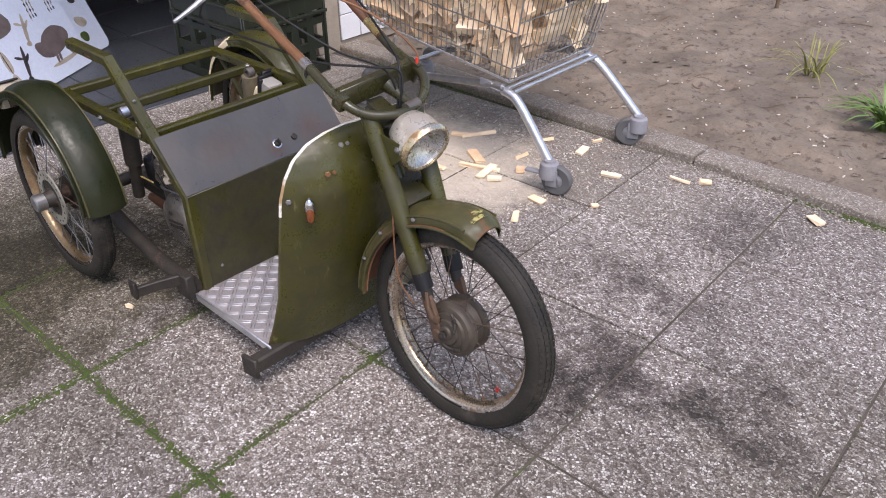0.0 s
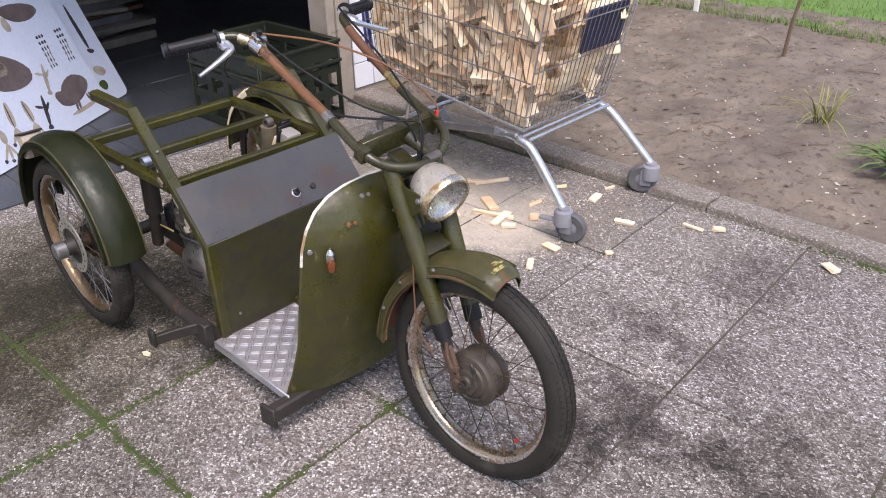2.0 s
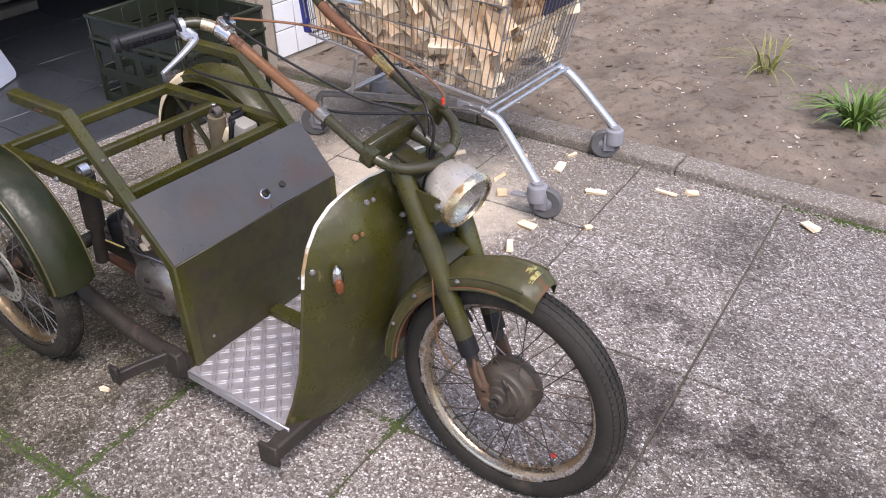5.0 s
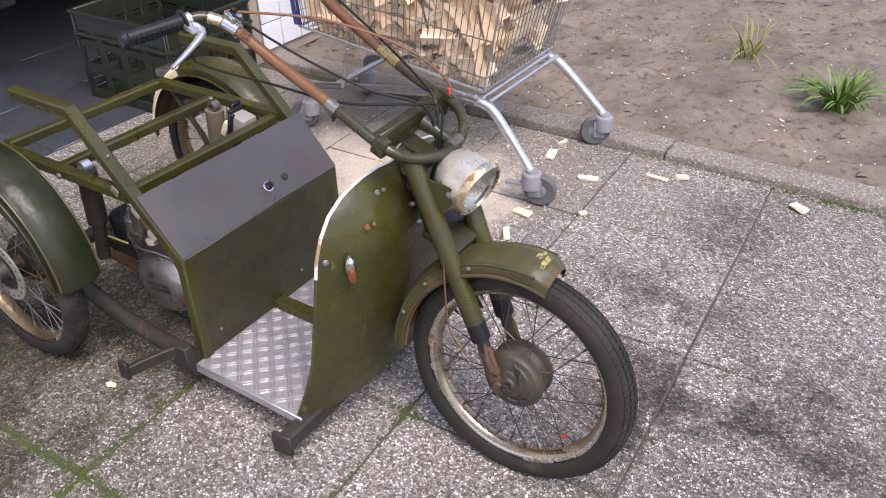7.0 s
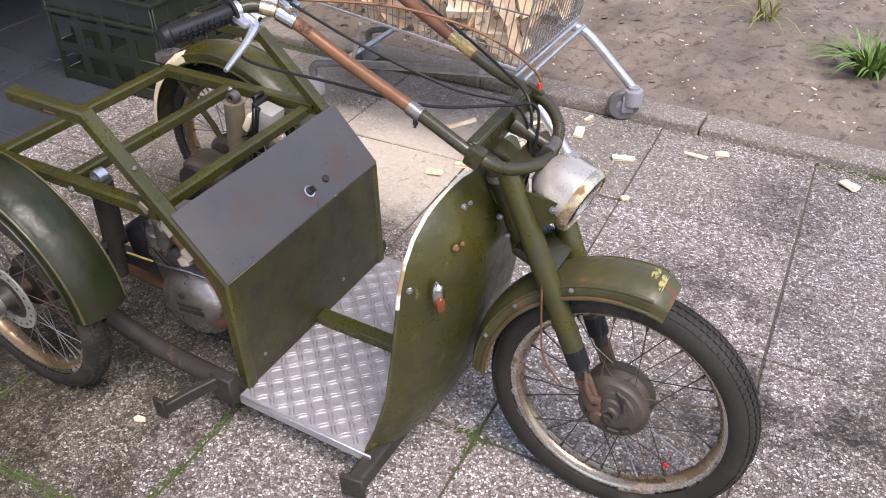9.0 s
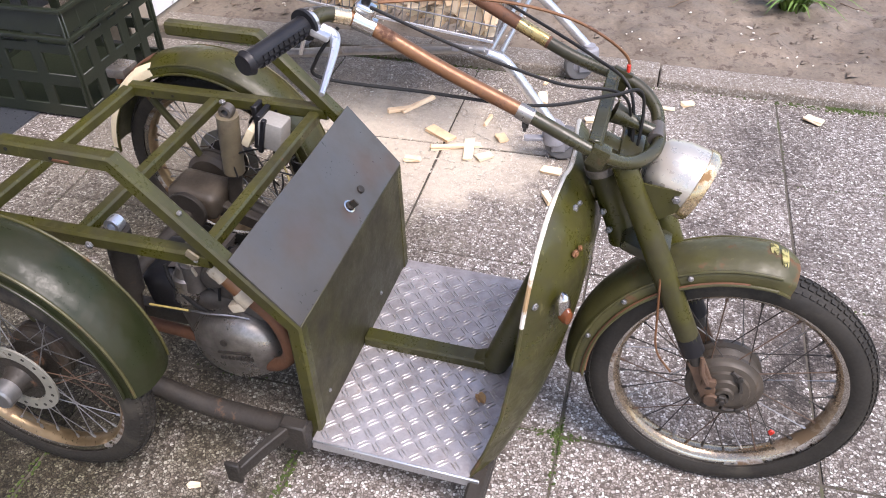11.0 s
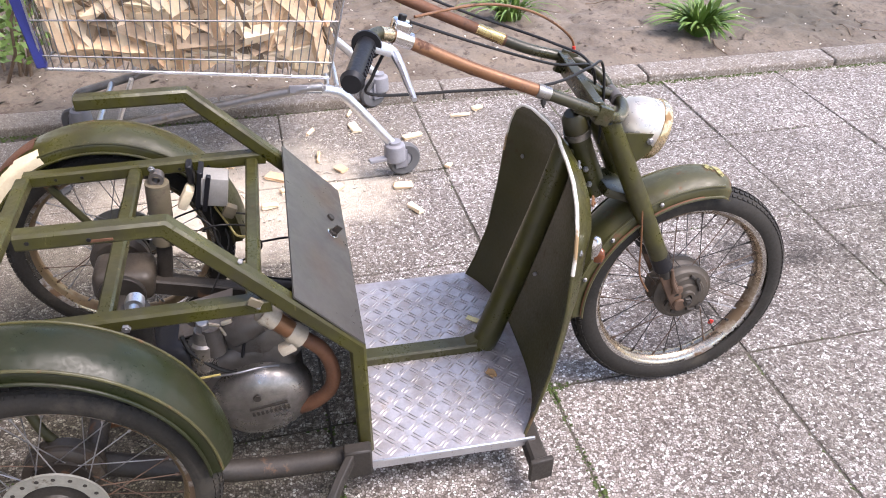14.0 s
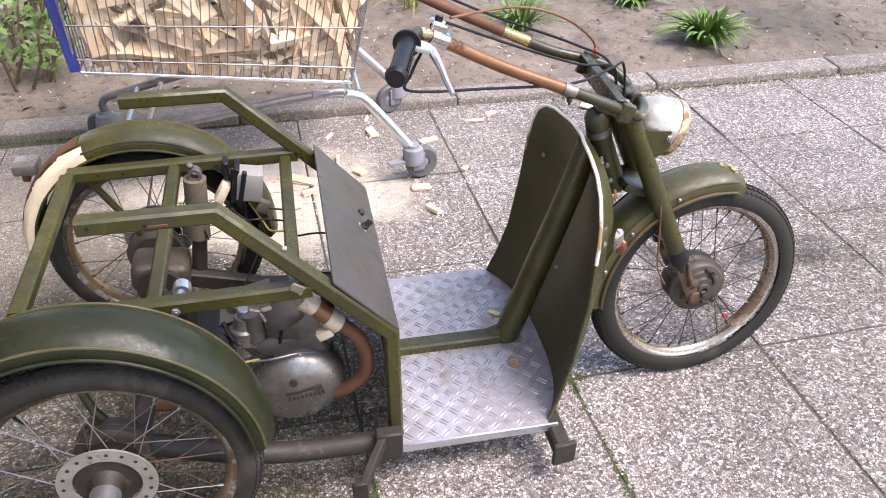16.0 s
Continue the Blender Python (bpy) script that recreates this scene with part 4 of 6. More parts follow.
# fork
for s in (-1, 1):
    a, b, c = V(0.590, -0.006 + s * 0.075, 0.812), V(0.772, -0.036 + s * 0.058, 0.42), V(0.852, -0.05 + s * 0.05, 0.25)
    part("fork_leg", tube([a, a + (b - a) * 0.5, b], [0.022, 0.0248, 0.0235], 18), OLIVE, trike, "olive fork tube")
    part("fork_collar", tube([b - (c - b) * 0.08, b + (c - b) * 0.16], 0.024, 16), RUBBER, trike)
    d = (c - b).normalized()
    rot = Matrix((d, V(0, 1, 0), d.cross(V(0, 1, 0)))).transposed()
    part("fork_slider", tube([b, b + d * 0.06], 0.016, 12), DARK_STEEL, trike, "grimy lower fork slider")
    part("fork_end", boxy(b + d * 0.115 + V(0, s * 0.004, 0), (0.13, 0.014, 0.036), rot, 0.005, 2), RUST_BROWN, trike, "flat rusty fork end")
    part("fork_boss", disc(c - d * 0.03 + V(0.004, 0, 0.0), V(0, s, 0), 0.018, 0.018, 14), RUST_BROWN, trike)
    part("axle_nut", bolt_into(bmesh.new(), V(0.862, -0.051 + s * 0.055, 0.285), (0, s, 0), 0.014, 0.012), DARK_STEEL, trike)
part("fork_crown", boxy((0.598, -0.006, 0.794), (0.046, 0.17, 0.018), Matrix.Rotation(radians(22), 3, "Y"), 0.007, 2), OLIVE_BAR, trike)
part("crown_link", boxy((0.562, -0.010, 0.803), (0.070, 0.050, 0.014), Matrix.Rotation(radians(22), 3, "Y"), 0.005, 2), OLIVE_BAR, trike)
part("lower_crown", boxy((0.655, -0.014, 0.602), (0.100, 0.125, 0.024), Matrix.Rotation(radians(22), 3, "Y"), 0.009, 2), OLIVE_BAR, trike)
part("head_tube", tube([(0.549, -0.013, 0.748), (0.565, -0.012, 0.705), (0.600, -0.010, 0.618), (0.611, -0.010, 0.589)], [0.027, 0.0265, 0.028, 0.032], 20), OLIVE, trike, "olive steering head tube")
part("head_nut", tube([(0.546, -0.013, 0.757), (0.551, -0.013, 0.743)], 0.0315, 20), ALLOY, trike, "worn alloy ring nut")
part("head_cap", tube([(0.531, -0.015, 0.802), (0.535, -0.014, 0.790), (0.545, -0.013, 0.758)], [0.020, 0.028, 0.029], 18), OLIVE_BAR, trike, "dark steering head cap")
for y0, dz in ((-0.045, 0.0), (-0.040, -0.045)):
    part("bolt", bolt_into(bmesh.new(), (0.566 - 0.35 * dz, y0, 0.672 + dz), (-0.3, -1, 0.1), 0.007, 0.008), ZINC_DULL, trike)

# headlamp
HD = V(0.86, -0.10, -0.34).normalized()
MH = Matrix.Translation((0.692, -0.018, 0.760)) @ HD.to_track_quat("Y", "Z").to_matrix().to_4x4() @ Matrix.Diagonal((0.93, 0.93, 0.93, 1))
lamp = part("headlamp", lathe([(0.0, -0.075), (0.03, -0.07), (0.055, -0.05), (0.068, -0.015), (0.072, 0.03), (0.068, 0.03), (0.05, -0.04), (0.0, -0.06)], MH, 36), SILVER, trike, "round silver headlamp with rusty rim")
part("rim", lathe([(0.066, 0.026), (0.075, 0.028), (0.077, 0.04), (0.072, 0.05), (0.066, 0.05), (0.064, 0.04)], MH, 36), LAMP_RIM, lamp, "rust-streaked chrome rim")
part("reflector", lathe([(0.0, 0.0), (0.02, 0.0), (0.05, 0.022), (0.065, 0.042), (0.0645, 0.045), (0.048, 0.02), (0.0, -0.004)], MH, 32), MIRROR, lamp)
lens = part("lens", lathe([(0.0, 0.058), (0.03, 0.055), (0.055, 0.049), (0.066, 0.044), (0.066, 0.041), (0.05, 0.046), (0.0, 0.054)], MH, 32), GLASS, lamp, "clear ribbed lamp glass")
lens.visible_shadow = False
for s in (-1, 1):
    yb = -0.014 + s * 0.068
    rings = [[V(0.628, yy, 0.775), V(0.700, yy, 0.768), V(0.712, yy, 0.735), V(0.655, yy, 0.690)] for yy in (yb - 0.002, yb + 0.002)]
    part("lamp_bracket", rings_into(bmesh.new(), rings), OLIVE, trike, "olive wedge plate holding the lamp")
    part("bolt", bolt_into(bmesh.new(), (0.693, yb + s * 0.002, 0.752), (0, s, 0), 0.008, 0.006), ZINC_DULL, trike)

# handlebar: one tube from grip to grip, round the front of the head
BAR = [(0.06, -0.20, 1.064), (0.085, -0.155, 1.066), (0.135, -0.122, 1.04), (0.273, -0.118, 0.970), (0.431, -0.126, 0.906), (0.55, -0.132, 0.855), (0.605, -0.095, 0.822), (0.643, -0.025, 0.814), (0.64, 0.04, 0.82), (0.625, 0.082, 0.843), (0.575, 0.114, 0.869), (0.457, 0.13, 0.90), (0.329, 0.15, 0.953), (0.197, 0.172, 1.01), (0.11, 0.195, 1.05), (0.07, 0.24, 1.06)]
bar = part("handlebar", tube(BAR, 0.0125, 16, 8), OLIVE_BAR, trike, "bent handlebar, half rust and half olive paint")
for a, b in ((1, 4), (11, 14)):
    path = smooth_path(BAR, 8)[a * 8 + 3:b * 8 - (0 if a < 5 else 3)]
    part("rusty_length", tube(path, 0.0131, 16), RUST_PIPE if a < 5 else RUST, bar, "rusted bare tube")
for s, p0, p1 in ((-1, (0.062, -0.195, 1.064), (0.019, -0.335, 1.053)), (1, (0.07, 0.235, 1.06), (0.025, 0.37, 1.055))):
    a, b = V(*p0), V(*p1)
    d = b - a
    g = part("grip", tube([a, a + d * 0.04, a + d * 0.045, a + d * 0.5, a + d * 0.9, a + d * 0.93, b], [0.027, 0.027, 0.0175, 0.0165, 0.0165, 0.021, 0.017], 18), RUBBER, bar, "ribbed black rubber grip")
    bm = bmesh.new()
    dn = d.normalized()
    for k in range(9):
        c = a + d * (0.14 + 0.08 * k)
        for q in range(5):
            ang = 2 * math.pi * q / 9 - 0.2
            o = dn.orthogonal().normalized()
            rad = math.cos(ang) * o + math.sin(ang) * dn.cross(o)
            box_into(bm, c + rad * 0.017, (0.007, 0.007, 0.004), rad.to_track_quat("Z", "Y").to_matrix(), 0)
    part("grip_rib", bm, RUBBER, g)
    part("lever_clamp", tube([a - d * 0.10, a - d * 0.02], 0.017, 14), ZINC, bar, "pale alloy lever clamp")
    part("lever_perch", boxy(a + V(0.026, 0, -0.012), (0.034, 0.030, 0.012), Matrix.Rotation(radians(20), 3, "Y"), 0.004, 2), ZINC, bar, "alloy lever perch")
    lp = [a - d * 0.06 + V(0.02, 0, -0.01), a + V(0.046, -s * 0.006, -0.020), a + V(0.056, s * 0.03, -0.035), a + V(0.061, s * 0.07, -0.050), a + V(0.066, s * 0.108, -0.062)]
    part("brake_lever", tube(lp, [0.010, 0.0095, 0.0075, 0.0062, 0.0048], 8, 6), ZINC, bar, "bright alloy brake lever")
part("light_switch", boxy((0.135, -0.118, 1.062), (0.038, 0.030, 0.028), Matrix.Rotation(radians(20), 3, "Y"), 0.008, 3), CHROME, bar, "dirty chrome switch block")
part("switch_knob", disc((0.137, -0.116, 1.075), (0.3, 0.1, 1), 0.008, 0.010, 12), RUBBER, bar)
part("switch_band", tube([(0.118, -0.128, 1.050), (0.152, -0.1215, 1.034)], 0.0165, 14), CHROME, bar)
part("tape", tube([(0.090, -0.150, 1.064), (0.112, -0.133, 1.054)], 0.0135, 14), LAMP_RIM, bar)
# bracket plate across the bars
part("bar_bracket_lip", boxy((0.541, -0.008, 0.884), (0.022, 0.246, 0.005), Matrix.Rotation(radians(3), 3, "X") @ Matrix.Rotation(radians(7), 3, "Y"), 0.002), OLIVE_BAR, trike)
part("bar_bracket", boxy((0.547, -0.008, 0.858), (0.012, 0.25, 0.050), Matrix.Rotation(radians(3), 3, "X") @ Matrix.Rotation(radians(7), 3, "Y"), 0.004, 2), OLIVE_BAR, trike, "dark olive clamp plate across the bars")
part("bar_stem", tube([(0.556, 0.022, 0.852), (0.60, 0.024, 0.832), (0.640, 0.022, 0.818)], [0.021, 0.013, 0.014], 14), OLIVE_BAR, trike, "olive tube that ties the bar to its clamp")
part("bar_stem_collar", tube([(0.640, 0.000, 0.8165), (0.638, 0.042, 0.821)], 0.0155, 14), ALLOY_DIRTY, trike)
part("bar_clamp", tube([(0.405, -0.1255, 0.9165), (0.432, -0.1265, 0.9055)], 0.0150, 14), ALLOY, trike, "dirty alloy bar clamp")
part("bolt", bolt_into(bmesh.new(), (0.420, -0.128, 0.897), (0, -0.3, -1), 0.006, 0.012), DARK_STEEL, trike)
part("bracket_end", boxy((0.550, 0.113, 0.866), (0.040, 0.014, 0.056), Matrix.Rotation(radians(22), 3, "Y"), 0.004, 2), OLIVE_BAR, trike)
part("bracket_end", boxy((0.550, -0.133, 0.853), (0.034, 0.028, 0.040), Matrix.Rotation(radians(22), 3, "Y"), 0.005, 2), OLIVE_BAR, trike)
# cables
CABLES = [([(0.105, -0.165, 1.05), (0.07, -0.19, 1.0), (0.07, -0.176, 0.958), (0.238, -0.134, 0.932), (0.43, -0.108, 0.918), (0.55, -0.03, 0.912), (0.60, 0.02, 0.90), (0.61, 0.01, 0.83), (0.60, -0.02, 0.72)], 0.0032, CABLE),
          ([(0.15, -0.13, 1.075), (0.30, -0.11, 1.01), (0.46, -0.06, 0.94), (0.57, 0.0, 0.90), (0.59, 0.02, 0.80), (0.58, 0.0, 0.70)], 0.003, CABLE),
          ([(0.16, -0.12, 1.08), (0.32, -0.02, 1.06), (0.46, 0.07, 1.0), (0.56, 0.115, 0.92), (0.565, 0.112, 0.86)], 0.003, RUST_PIPE),
          ([(0.09, 0.2, 1.08), (0.3, 0.16, 0.99), (0.5, 0.08, 0.93), (0.58, 0.04, 0.89), (0.6, 0.0, 0.78)], 0.0032, CABLE),
          ([(0.69, -0.108, 0.61), (0.70, -0.118, 0.50), (0.712, -0.118, 0.40), (0.75, -0.105, 0.33)], 0.0024, RUST_PIPE)]
for pts, r, mt in CABLES:
    part("cable", tube(pts, r, 8, 8), mt, trike)
part("red_marker", disc((0.567, 0.113, 0.885), (0, 0, 1), 0.004, 0.018, 10), RED, trike, "red plastic cable tag")

part("red_marker", boxy((0.995, -0.045, 0.137), (0.012, 0.008, 0.014), Matrix.Rotation(radians(30), 3, "Y"), 0.002), RED, trike, "red plastic tag on a spoke")
part("rivet", bolt_into(bmesh.new(), (0.497, 0.21, 0.57), (-1, -0.3, 0.1), 0.006, 0.004), ZINC_DULL, trike)
part("rivet", bolt_into(bmesh.new(), (0.466, -0.05, 0.385), (-0.4, -1, 0.1), 0.006, 0.004), ZINC_DULL, trike)
# yellow band paints the bar's sun glint as a colour
part("glint_band", tube([(0.345, 0.1475, 0.9465), (0.405, 0.1375, 0.921)], 0.0134, 14), GLINT_BRASS, trike, "yellow band that paints a glint on the bare bar")
under = [fender_section(-1 + k / 10, 0.334, 0.058, 0.043) for k in range(21)]
part("fender_lining", lathe(under + [(r - 0.003, y * 0.96) for r, y in reversed(under)], MF, 40, radians(82), radians(180)), RUST, trike, "rusty inside of the front mudguard")
for a in (112, 138, 160):
    part("bolt", bolt_into(bmesh.new(), MF @ V(0.312 * math.cos(radians(a)), -0.064, 0.312 * math.sin(radians(a))), (0, -1, 0), 0.006, 0.005), ZINC_DULL, trike)
part("rusty_edge", tube([MF @ V(0.297 * math.cos(a), -0.068, 0.297 * math.sin(a)) for a in [radians(92 + 87 * i / 40) for i in range(41)]], 0.003, 8), RUST, trike, "rusty lower edge of the mudguard")
# lower frame: brown tubes to the axle, rear axle, foot lever, front stub
for y in (-0.335, 0.32):
    part("lower_tube", tube([(0.0, y, 0.148), (-0.30, y + 0.01, 0.15), (-0.56, y, 0.25)], 0.0255, 14, 4), DARK_STEEL, trike, "grimy dark lower frame tube")
part("front_cross_tube", square_tube([(0.395, -0.412, 0.098), (0.395, 0.30, 0.095)], (0, 0, 1), 0.05, 0.04), DARK_STEEL, trike)
part("stub_end", boxy((0.395, -0.412, 0.100), (0.058, 0.014, 0.066), Matrix.Rotation(radians(8), 3, "Z"), 0.003), DARK_STEEL, trike)
part("rear_axle_tube", tube([(-0.55, -0.40, 0.30), (-0.55, 0.36, 0.30)], 0.022, 14), DARK_STEEL, trike)
part("hinge_bracket", boxy((-0.02, -0.352, 0.155), (0.062, 0.032, 0.085), None, 0.004), DARK_STEEL, trike, "rusty hinge bracket")
part("foot_lever", square_tube([(-0.03, -0.35, 0.175), (-0.07, -0.42, 0.165), (-0.10, -0.48, 0.155)], (0, 0, 1), 0.035, 0.018), DARK_STEEL, trike, "bent rusty foot lever")

part("lever_end", boxy((-0.102, -0.486, 0.165), (0.035, 0.012, 0.06), None, 0.003), DARK_STEEL, trike)
part("silencer", tube([(-0.42, -0.1, 0.40), (-0.16, -0.12, 0.42)], 0.035, 18), RUBBER, trike, "black rubber air hose")
# engine
eng = part("engine", boxy((-0.25, -0.12, 0.30), (0.24, 0.17, 0.18), Matrix.Rotation(radians(-10), 3, "Y"), 0.03, 3), ALLOY_DIRTY, trike, "oily moped engine block")
CV = Matrix.Translation((-0.218, -0.205, 0.250)) @ Matrix.Rotation(radians(-8), 4, "Y") @ Matrix.Diagonal((0.98, 1, 0.86, 1))
part("engine_cover", lathe([(0.0, -0.052), (0.03, -0.051), (0.07, -0.046), (0.10, -0.034), (0.116, -0.014), (0.12, 0.01), (0.118, 0.03), (0.0, 0.03)], CV, 40), ALLOY, eng, "polished oval alloy engine cover")
# dark disc in place of a cut hole and its shade
part("cover_hole", disc(CV @ V(0.0, -0.0520, 0.052), CV.to_3x3() @ V(0, -1, 0), 0.009, 0.003, 14), DARK_STEEL, eng)
bm = bmesh.new()
box_into(bm, CV @ V(0.018, -0.0530, 0.018), (0.085, 0.004, 0.005), CV.to_3x3().normalized(), 0)
for i in range(9):
    box_into(bm, CV @ V(-0.020 + 0.010 * i, -0.0525, -0.002), (0.006, 0.004, 0.009), CV.to_3x3().normalized(), 0)
part("cover_lettering", bm, DARK_STEEL, eng, "raised bars where the maker's lettering stands")
for i in range(5):
    bm = box_into(bmesh.new(), (-0.33 + i * 0.004, -0.13, 0.40 + i * 0.012), (0.12, 0.12, 0.004), Matrix.Rotation(radians(-14), 3, "Y"), 0.001)
    part("cylinder_fin", bm, ALLOY_DIRTY, eng)
part("cylinder", tube([(-0.33, -0.13, 0.36), (-0.31, -0.13, 0.455)], 0.045, 18), ALLOY_DIRTY, eng)
part("carburettor", tube([(-0.26, -0.19, 0.43), (-0.22, -0.20, 0.46), (-0.19, -0.2, 0.47)], [0.028, 0.032, 0.024], 14), ALLOY_DIRTY, eng)
part("intake_hose", tube([(-0.172, -0.268, 0.535), (-0.115, -0.27, 0.472)], 0.020, 16), RUST_PIPE, eng, "rust-coloured pipe with pale taped ends")
for c, w in (((-0.173, -0.268, 0.536), 0.013), ((-0.124, -0.27, 0.480), 0.012)):
    part("taped_end", tube([V(*c) + V(-w, 0, w), V(*c) + V(-w * 0.3, 0, w * 0.3), V(*c) + V(w * 0.4, 0, -w * 0.4), V(*c) + V(w, 0, -w)], [0.0215, 0.0245, 0.0225, 0.024], 16), SEALANT_PALE, eng, "crumpled pale tape round the pipe end")
part("taped_end", boxy((-0.143, -0.278, 0.452), (0.036, 0.022, 0.024), Matrix.Rotation(radians(-24), 3, "Y"), 0.006, 2), SEALANT_PALE, eng)
part("exhaust", tube([(-0.112, -0.268, 0.468), (-0.072, -0.265, 0.42), (-0.054, -0.26, 0.35), (-0.066, -0.25, 0.285), (-0.115, -0.235, 0.232), (-0.19, -0.20, 0.19), (-0.35, -0.15, 0.165), (-0.6, -0.14, 0.17)], 0.0165, 14, 6), RUST, eng, "rusty exhaust pipe")
part("kick_lever", tube([(-0.40, -0.25, 0.365), (-0.29, -0.262, 0.385)], 0.0026, 8), BRASS, eng)

part("engine_case", lathe([(0.0, -0.05), (0.045, -0.045), (0.074, -0.026), (0.082, 0.0), (0.078, 0.05), (0.0, 0.055)], Matrix.Translation((-0.198, -0.155, 0.385)) @ Matrix.Rotation(radians(18), 4, "Y") @ Matrix.Diagonal((1.15, 1, 0.9, 1)), 28), ALLOY_DIRTY, eng, "rounded oily upper engine case")
# black bar in place of a cut slot and its shade
part("case_slot", boxy((-0.240, -0.205, 0.400), (0.007, 0.006, 0.055), Matrix.Rotation(radians(12), 3, "Y"), 0.002), RUBBER, eng)
part("carburettor_body", tube([(-0.338, -0.20, 0.325), (-0.332, -0.20, 0.36), (-0.330, -0.20, 0.365), (-0.322, -0.20, 0.43), (-0.320, -0.20, 0.435), (-0.316, -0.20, 0.462)], [0.017, 0.024, 0.031, 0.029, 0.023, 0.019], 16), ALLOY, eng, "grey alloy carburettor")
part("carburettor_lid", disc((-0.316, -0.20, 0.462), (0.08, 0, 1), 0.014, 0.022, 8), ZINC_DULL, eng)
# black box added to darken the shaded gap between mudguard and carburettor
part("dark_filler_box", boxy((-0.385, -0.16, 0.375), (0.09, 0.13, 0.11), Matrix.Rotation(radians(-8), 3, "Y"), 0.03, 3), RUBBER, eng, "black filler box added for the dark gap beside the engine")
for p, q in (((-0.288, -0.225, 0.492), 20), ((-0.262, -0.225, 0.495), -15), ((-0.272, -0.228, 0.474), 70)):
    part("torn_tape", boxy(p, (0.024, 0.006, 0.010), Matrix.Rotation(radians(q), 3, "Y") @ Matrix.Rotation(radians(q), 3, "X"), 0.004, 2), SEALANT_PALE, eng, "scrap of pale torn tape")
part("fuel_pipe", tube([(-0.36, -0.21, 0.46), (-0.345, -0.222, 0.42), (-0.30, -0.226, 0.372), (-0.262, -0.222, 0.345)], 0.005, 8, 6), CABLE, eng)
part("clutch_wire", tube([(-0.31, -0.23, 0.35), (-0.26, -0.238, 0.36), (-0.21, -0.23, 0.36), (-0.17, -0.215, 0.345)], 0.0028, 6, 6), ZINC_DULL, eng)

# shock absorbers, electrics by the far wheel
for y, s in ((0.24, 1), (-0.245, -1)):
    sh = part("shock_absorber", tube([(-0.425, y, 0.575), (-0.44, y, 0.40)], 0.029, 20), OCHRE if s > 0 else DARK_STEEL, trike, "grimy beige shock absorber" if s > 0 else "grimy dark shock absorber")
    part("shock_rod", tube([(-0.44, y, 0.40), (-0.46, y, 0.27)], 0.02, 16), DARK_STEEL, sh)
    part("shock_eye", lathe([(0.010, -0.013), (0.018, -0.013), (0.019, 0.0), (0.018, 0.013), (0.010, 0.013)], Matrix.Translation((-0.423, y, 0.588)), 20), ZINC if s < 0 else ALLOY_DIRTY, sh)
    part("rail_bolt", bolt_into(bmesh.new(), (-0.43, y - 0.075 if s < 0 else y, 0.59 if s < 0 else 0.61), (0, -1, 0) if s < 0 else (0, 0, 1), 0.009, 0.006), ZINC_DULL, trike)
part("relay_box", boxy((-0.290, 0.23, 0.553), (0.066, 0.06, 0.08), Matrix.Rotation(radians(10), 3, "Y"), 0.008, 2), SEALANT, trike, "grey-white electrical box strapped to the rail")
part("relay_strap", boxy((-0.325, 0.235, 0.56), (0.014, 0.062, 0.10), Matrix.Rotation(radians(12), 3, "Y"), 0.002), RUBBER, trike)
part("relay_strap", boxy((-0.308, 0.20, 0.555), (0.012, 0.014, 0.10), Matrix.Rotation(radians(14), 3, "Y"), 0.002), RUBBER, trike)
part("relay_plug", boxy((-0.262, 0.21, 0.492), (0.03, 0.022, 0.034), Matrix.Rotation(radians(30), 3, "Y"), 0.005, 2), OCHRE, trike)
part("relay_cap", boxy((-0.362, 0.235, 0.53), (0.024, 0.045, 0.06), Matrix.Rotation(radians(30), 3, "Y"), 0.008, 2), CREAM, trike)
part("rear_swing_arm", square_tube([(-0.20, 0.2, 0.22), (-0.56, 0.22, 0.30)], (0, 1, 0), 0.03, 0.045), DARK_STEEL, trike)
part("rear_swing_arm", square_tube([(-0.20, -0.12, 0.20), (-0.56, -0.20, 0.30)], (0, 1, 0), 0.03, 0.045), DARK_STEEL, trike)
part("gear_flange", disc((-0.55, 0.150, 0.315), (0, -1, 0), 0.058, 0.014, 18), DARK_STEEL, trike)
part("gear_arm", tube([(-0.575, 0.18, 0.30), (-0.60, 0.16, 0.20), (-0.61, 0.15, 0.13)], [0.03, 0.024, 0.022], 12), RUST_BROWN, trike)
part("gear_case", boxy((-0.55, 0.22, 0.318), (0.15, 0.12, 0.085), Matrix.Rotation(radians(6), 3, "Y"), 0.03, 4), HUB_GRIME, trike, "grimy beige rear gear case")
for k, pts in enumerate(([(-0.30, 0.24, 0.49), (-0.27, 0.22, 0.44), (-0.25, 0.2, 0.42), (-0.2, 0.16, 0.44)], [(-0.31, 0.25, 0.49), (-0.30, 0.2, 0.40), (-0.22, 0.14, 0.34), (-0.1, 0.1, 0.33)], [(-0.2, 0.25, 0.36), (-0.1, 0.28, 0.34), (0.0, 0.2, 0.33), (-0.1, 0.15, 0.3)])):
    part("wire", tube(pts, 0.003, 6, 8), (BRASS, CABLE, CABLE)[k], trike)
# small fittings: torn weld tabs, bolts, hoses and straps about the engine
for p, ax in (((-0.185, -0.316, 0.600), (0, -1, 0)), ((-0.205, -0.300, 0.70), (0, -0.6, 0.8)), ((0.016, -0.24, 0.19), (1, 0, 0)), ((0.016, 0.1, 0.19), (1, 0, 0))):
    part("bolt", bolt_into(bmesh.new(), p, ax, 0.0055, 0.004), ZINC_DULL, trike)
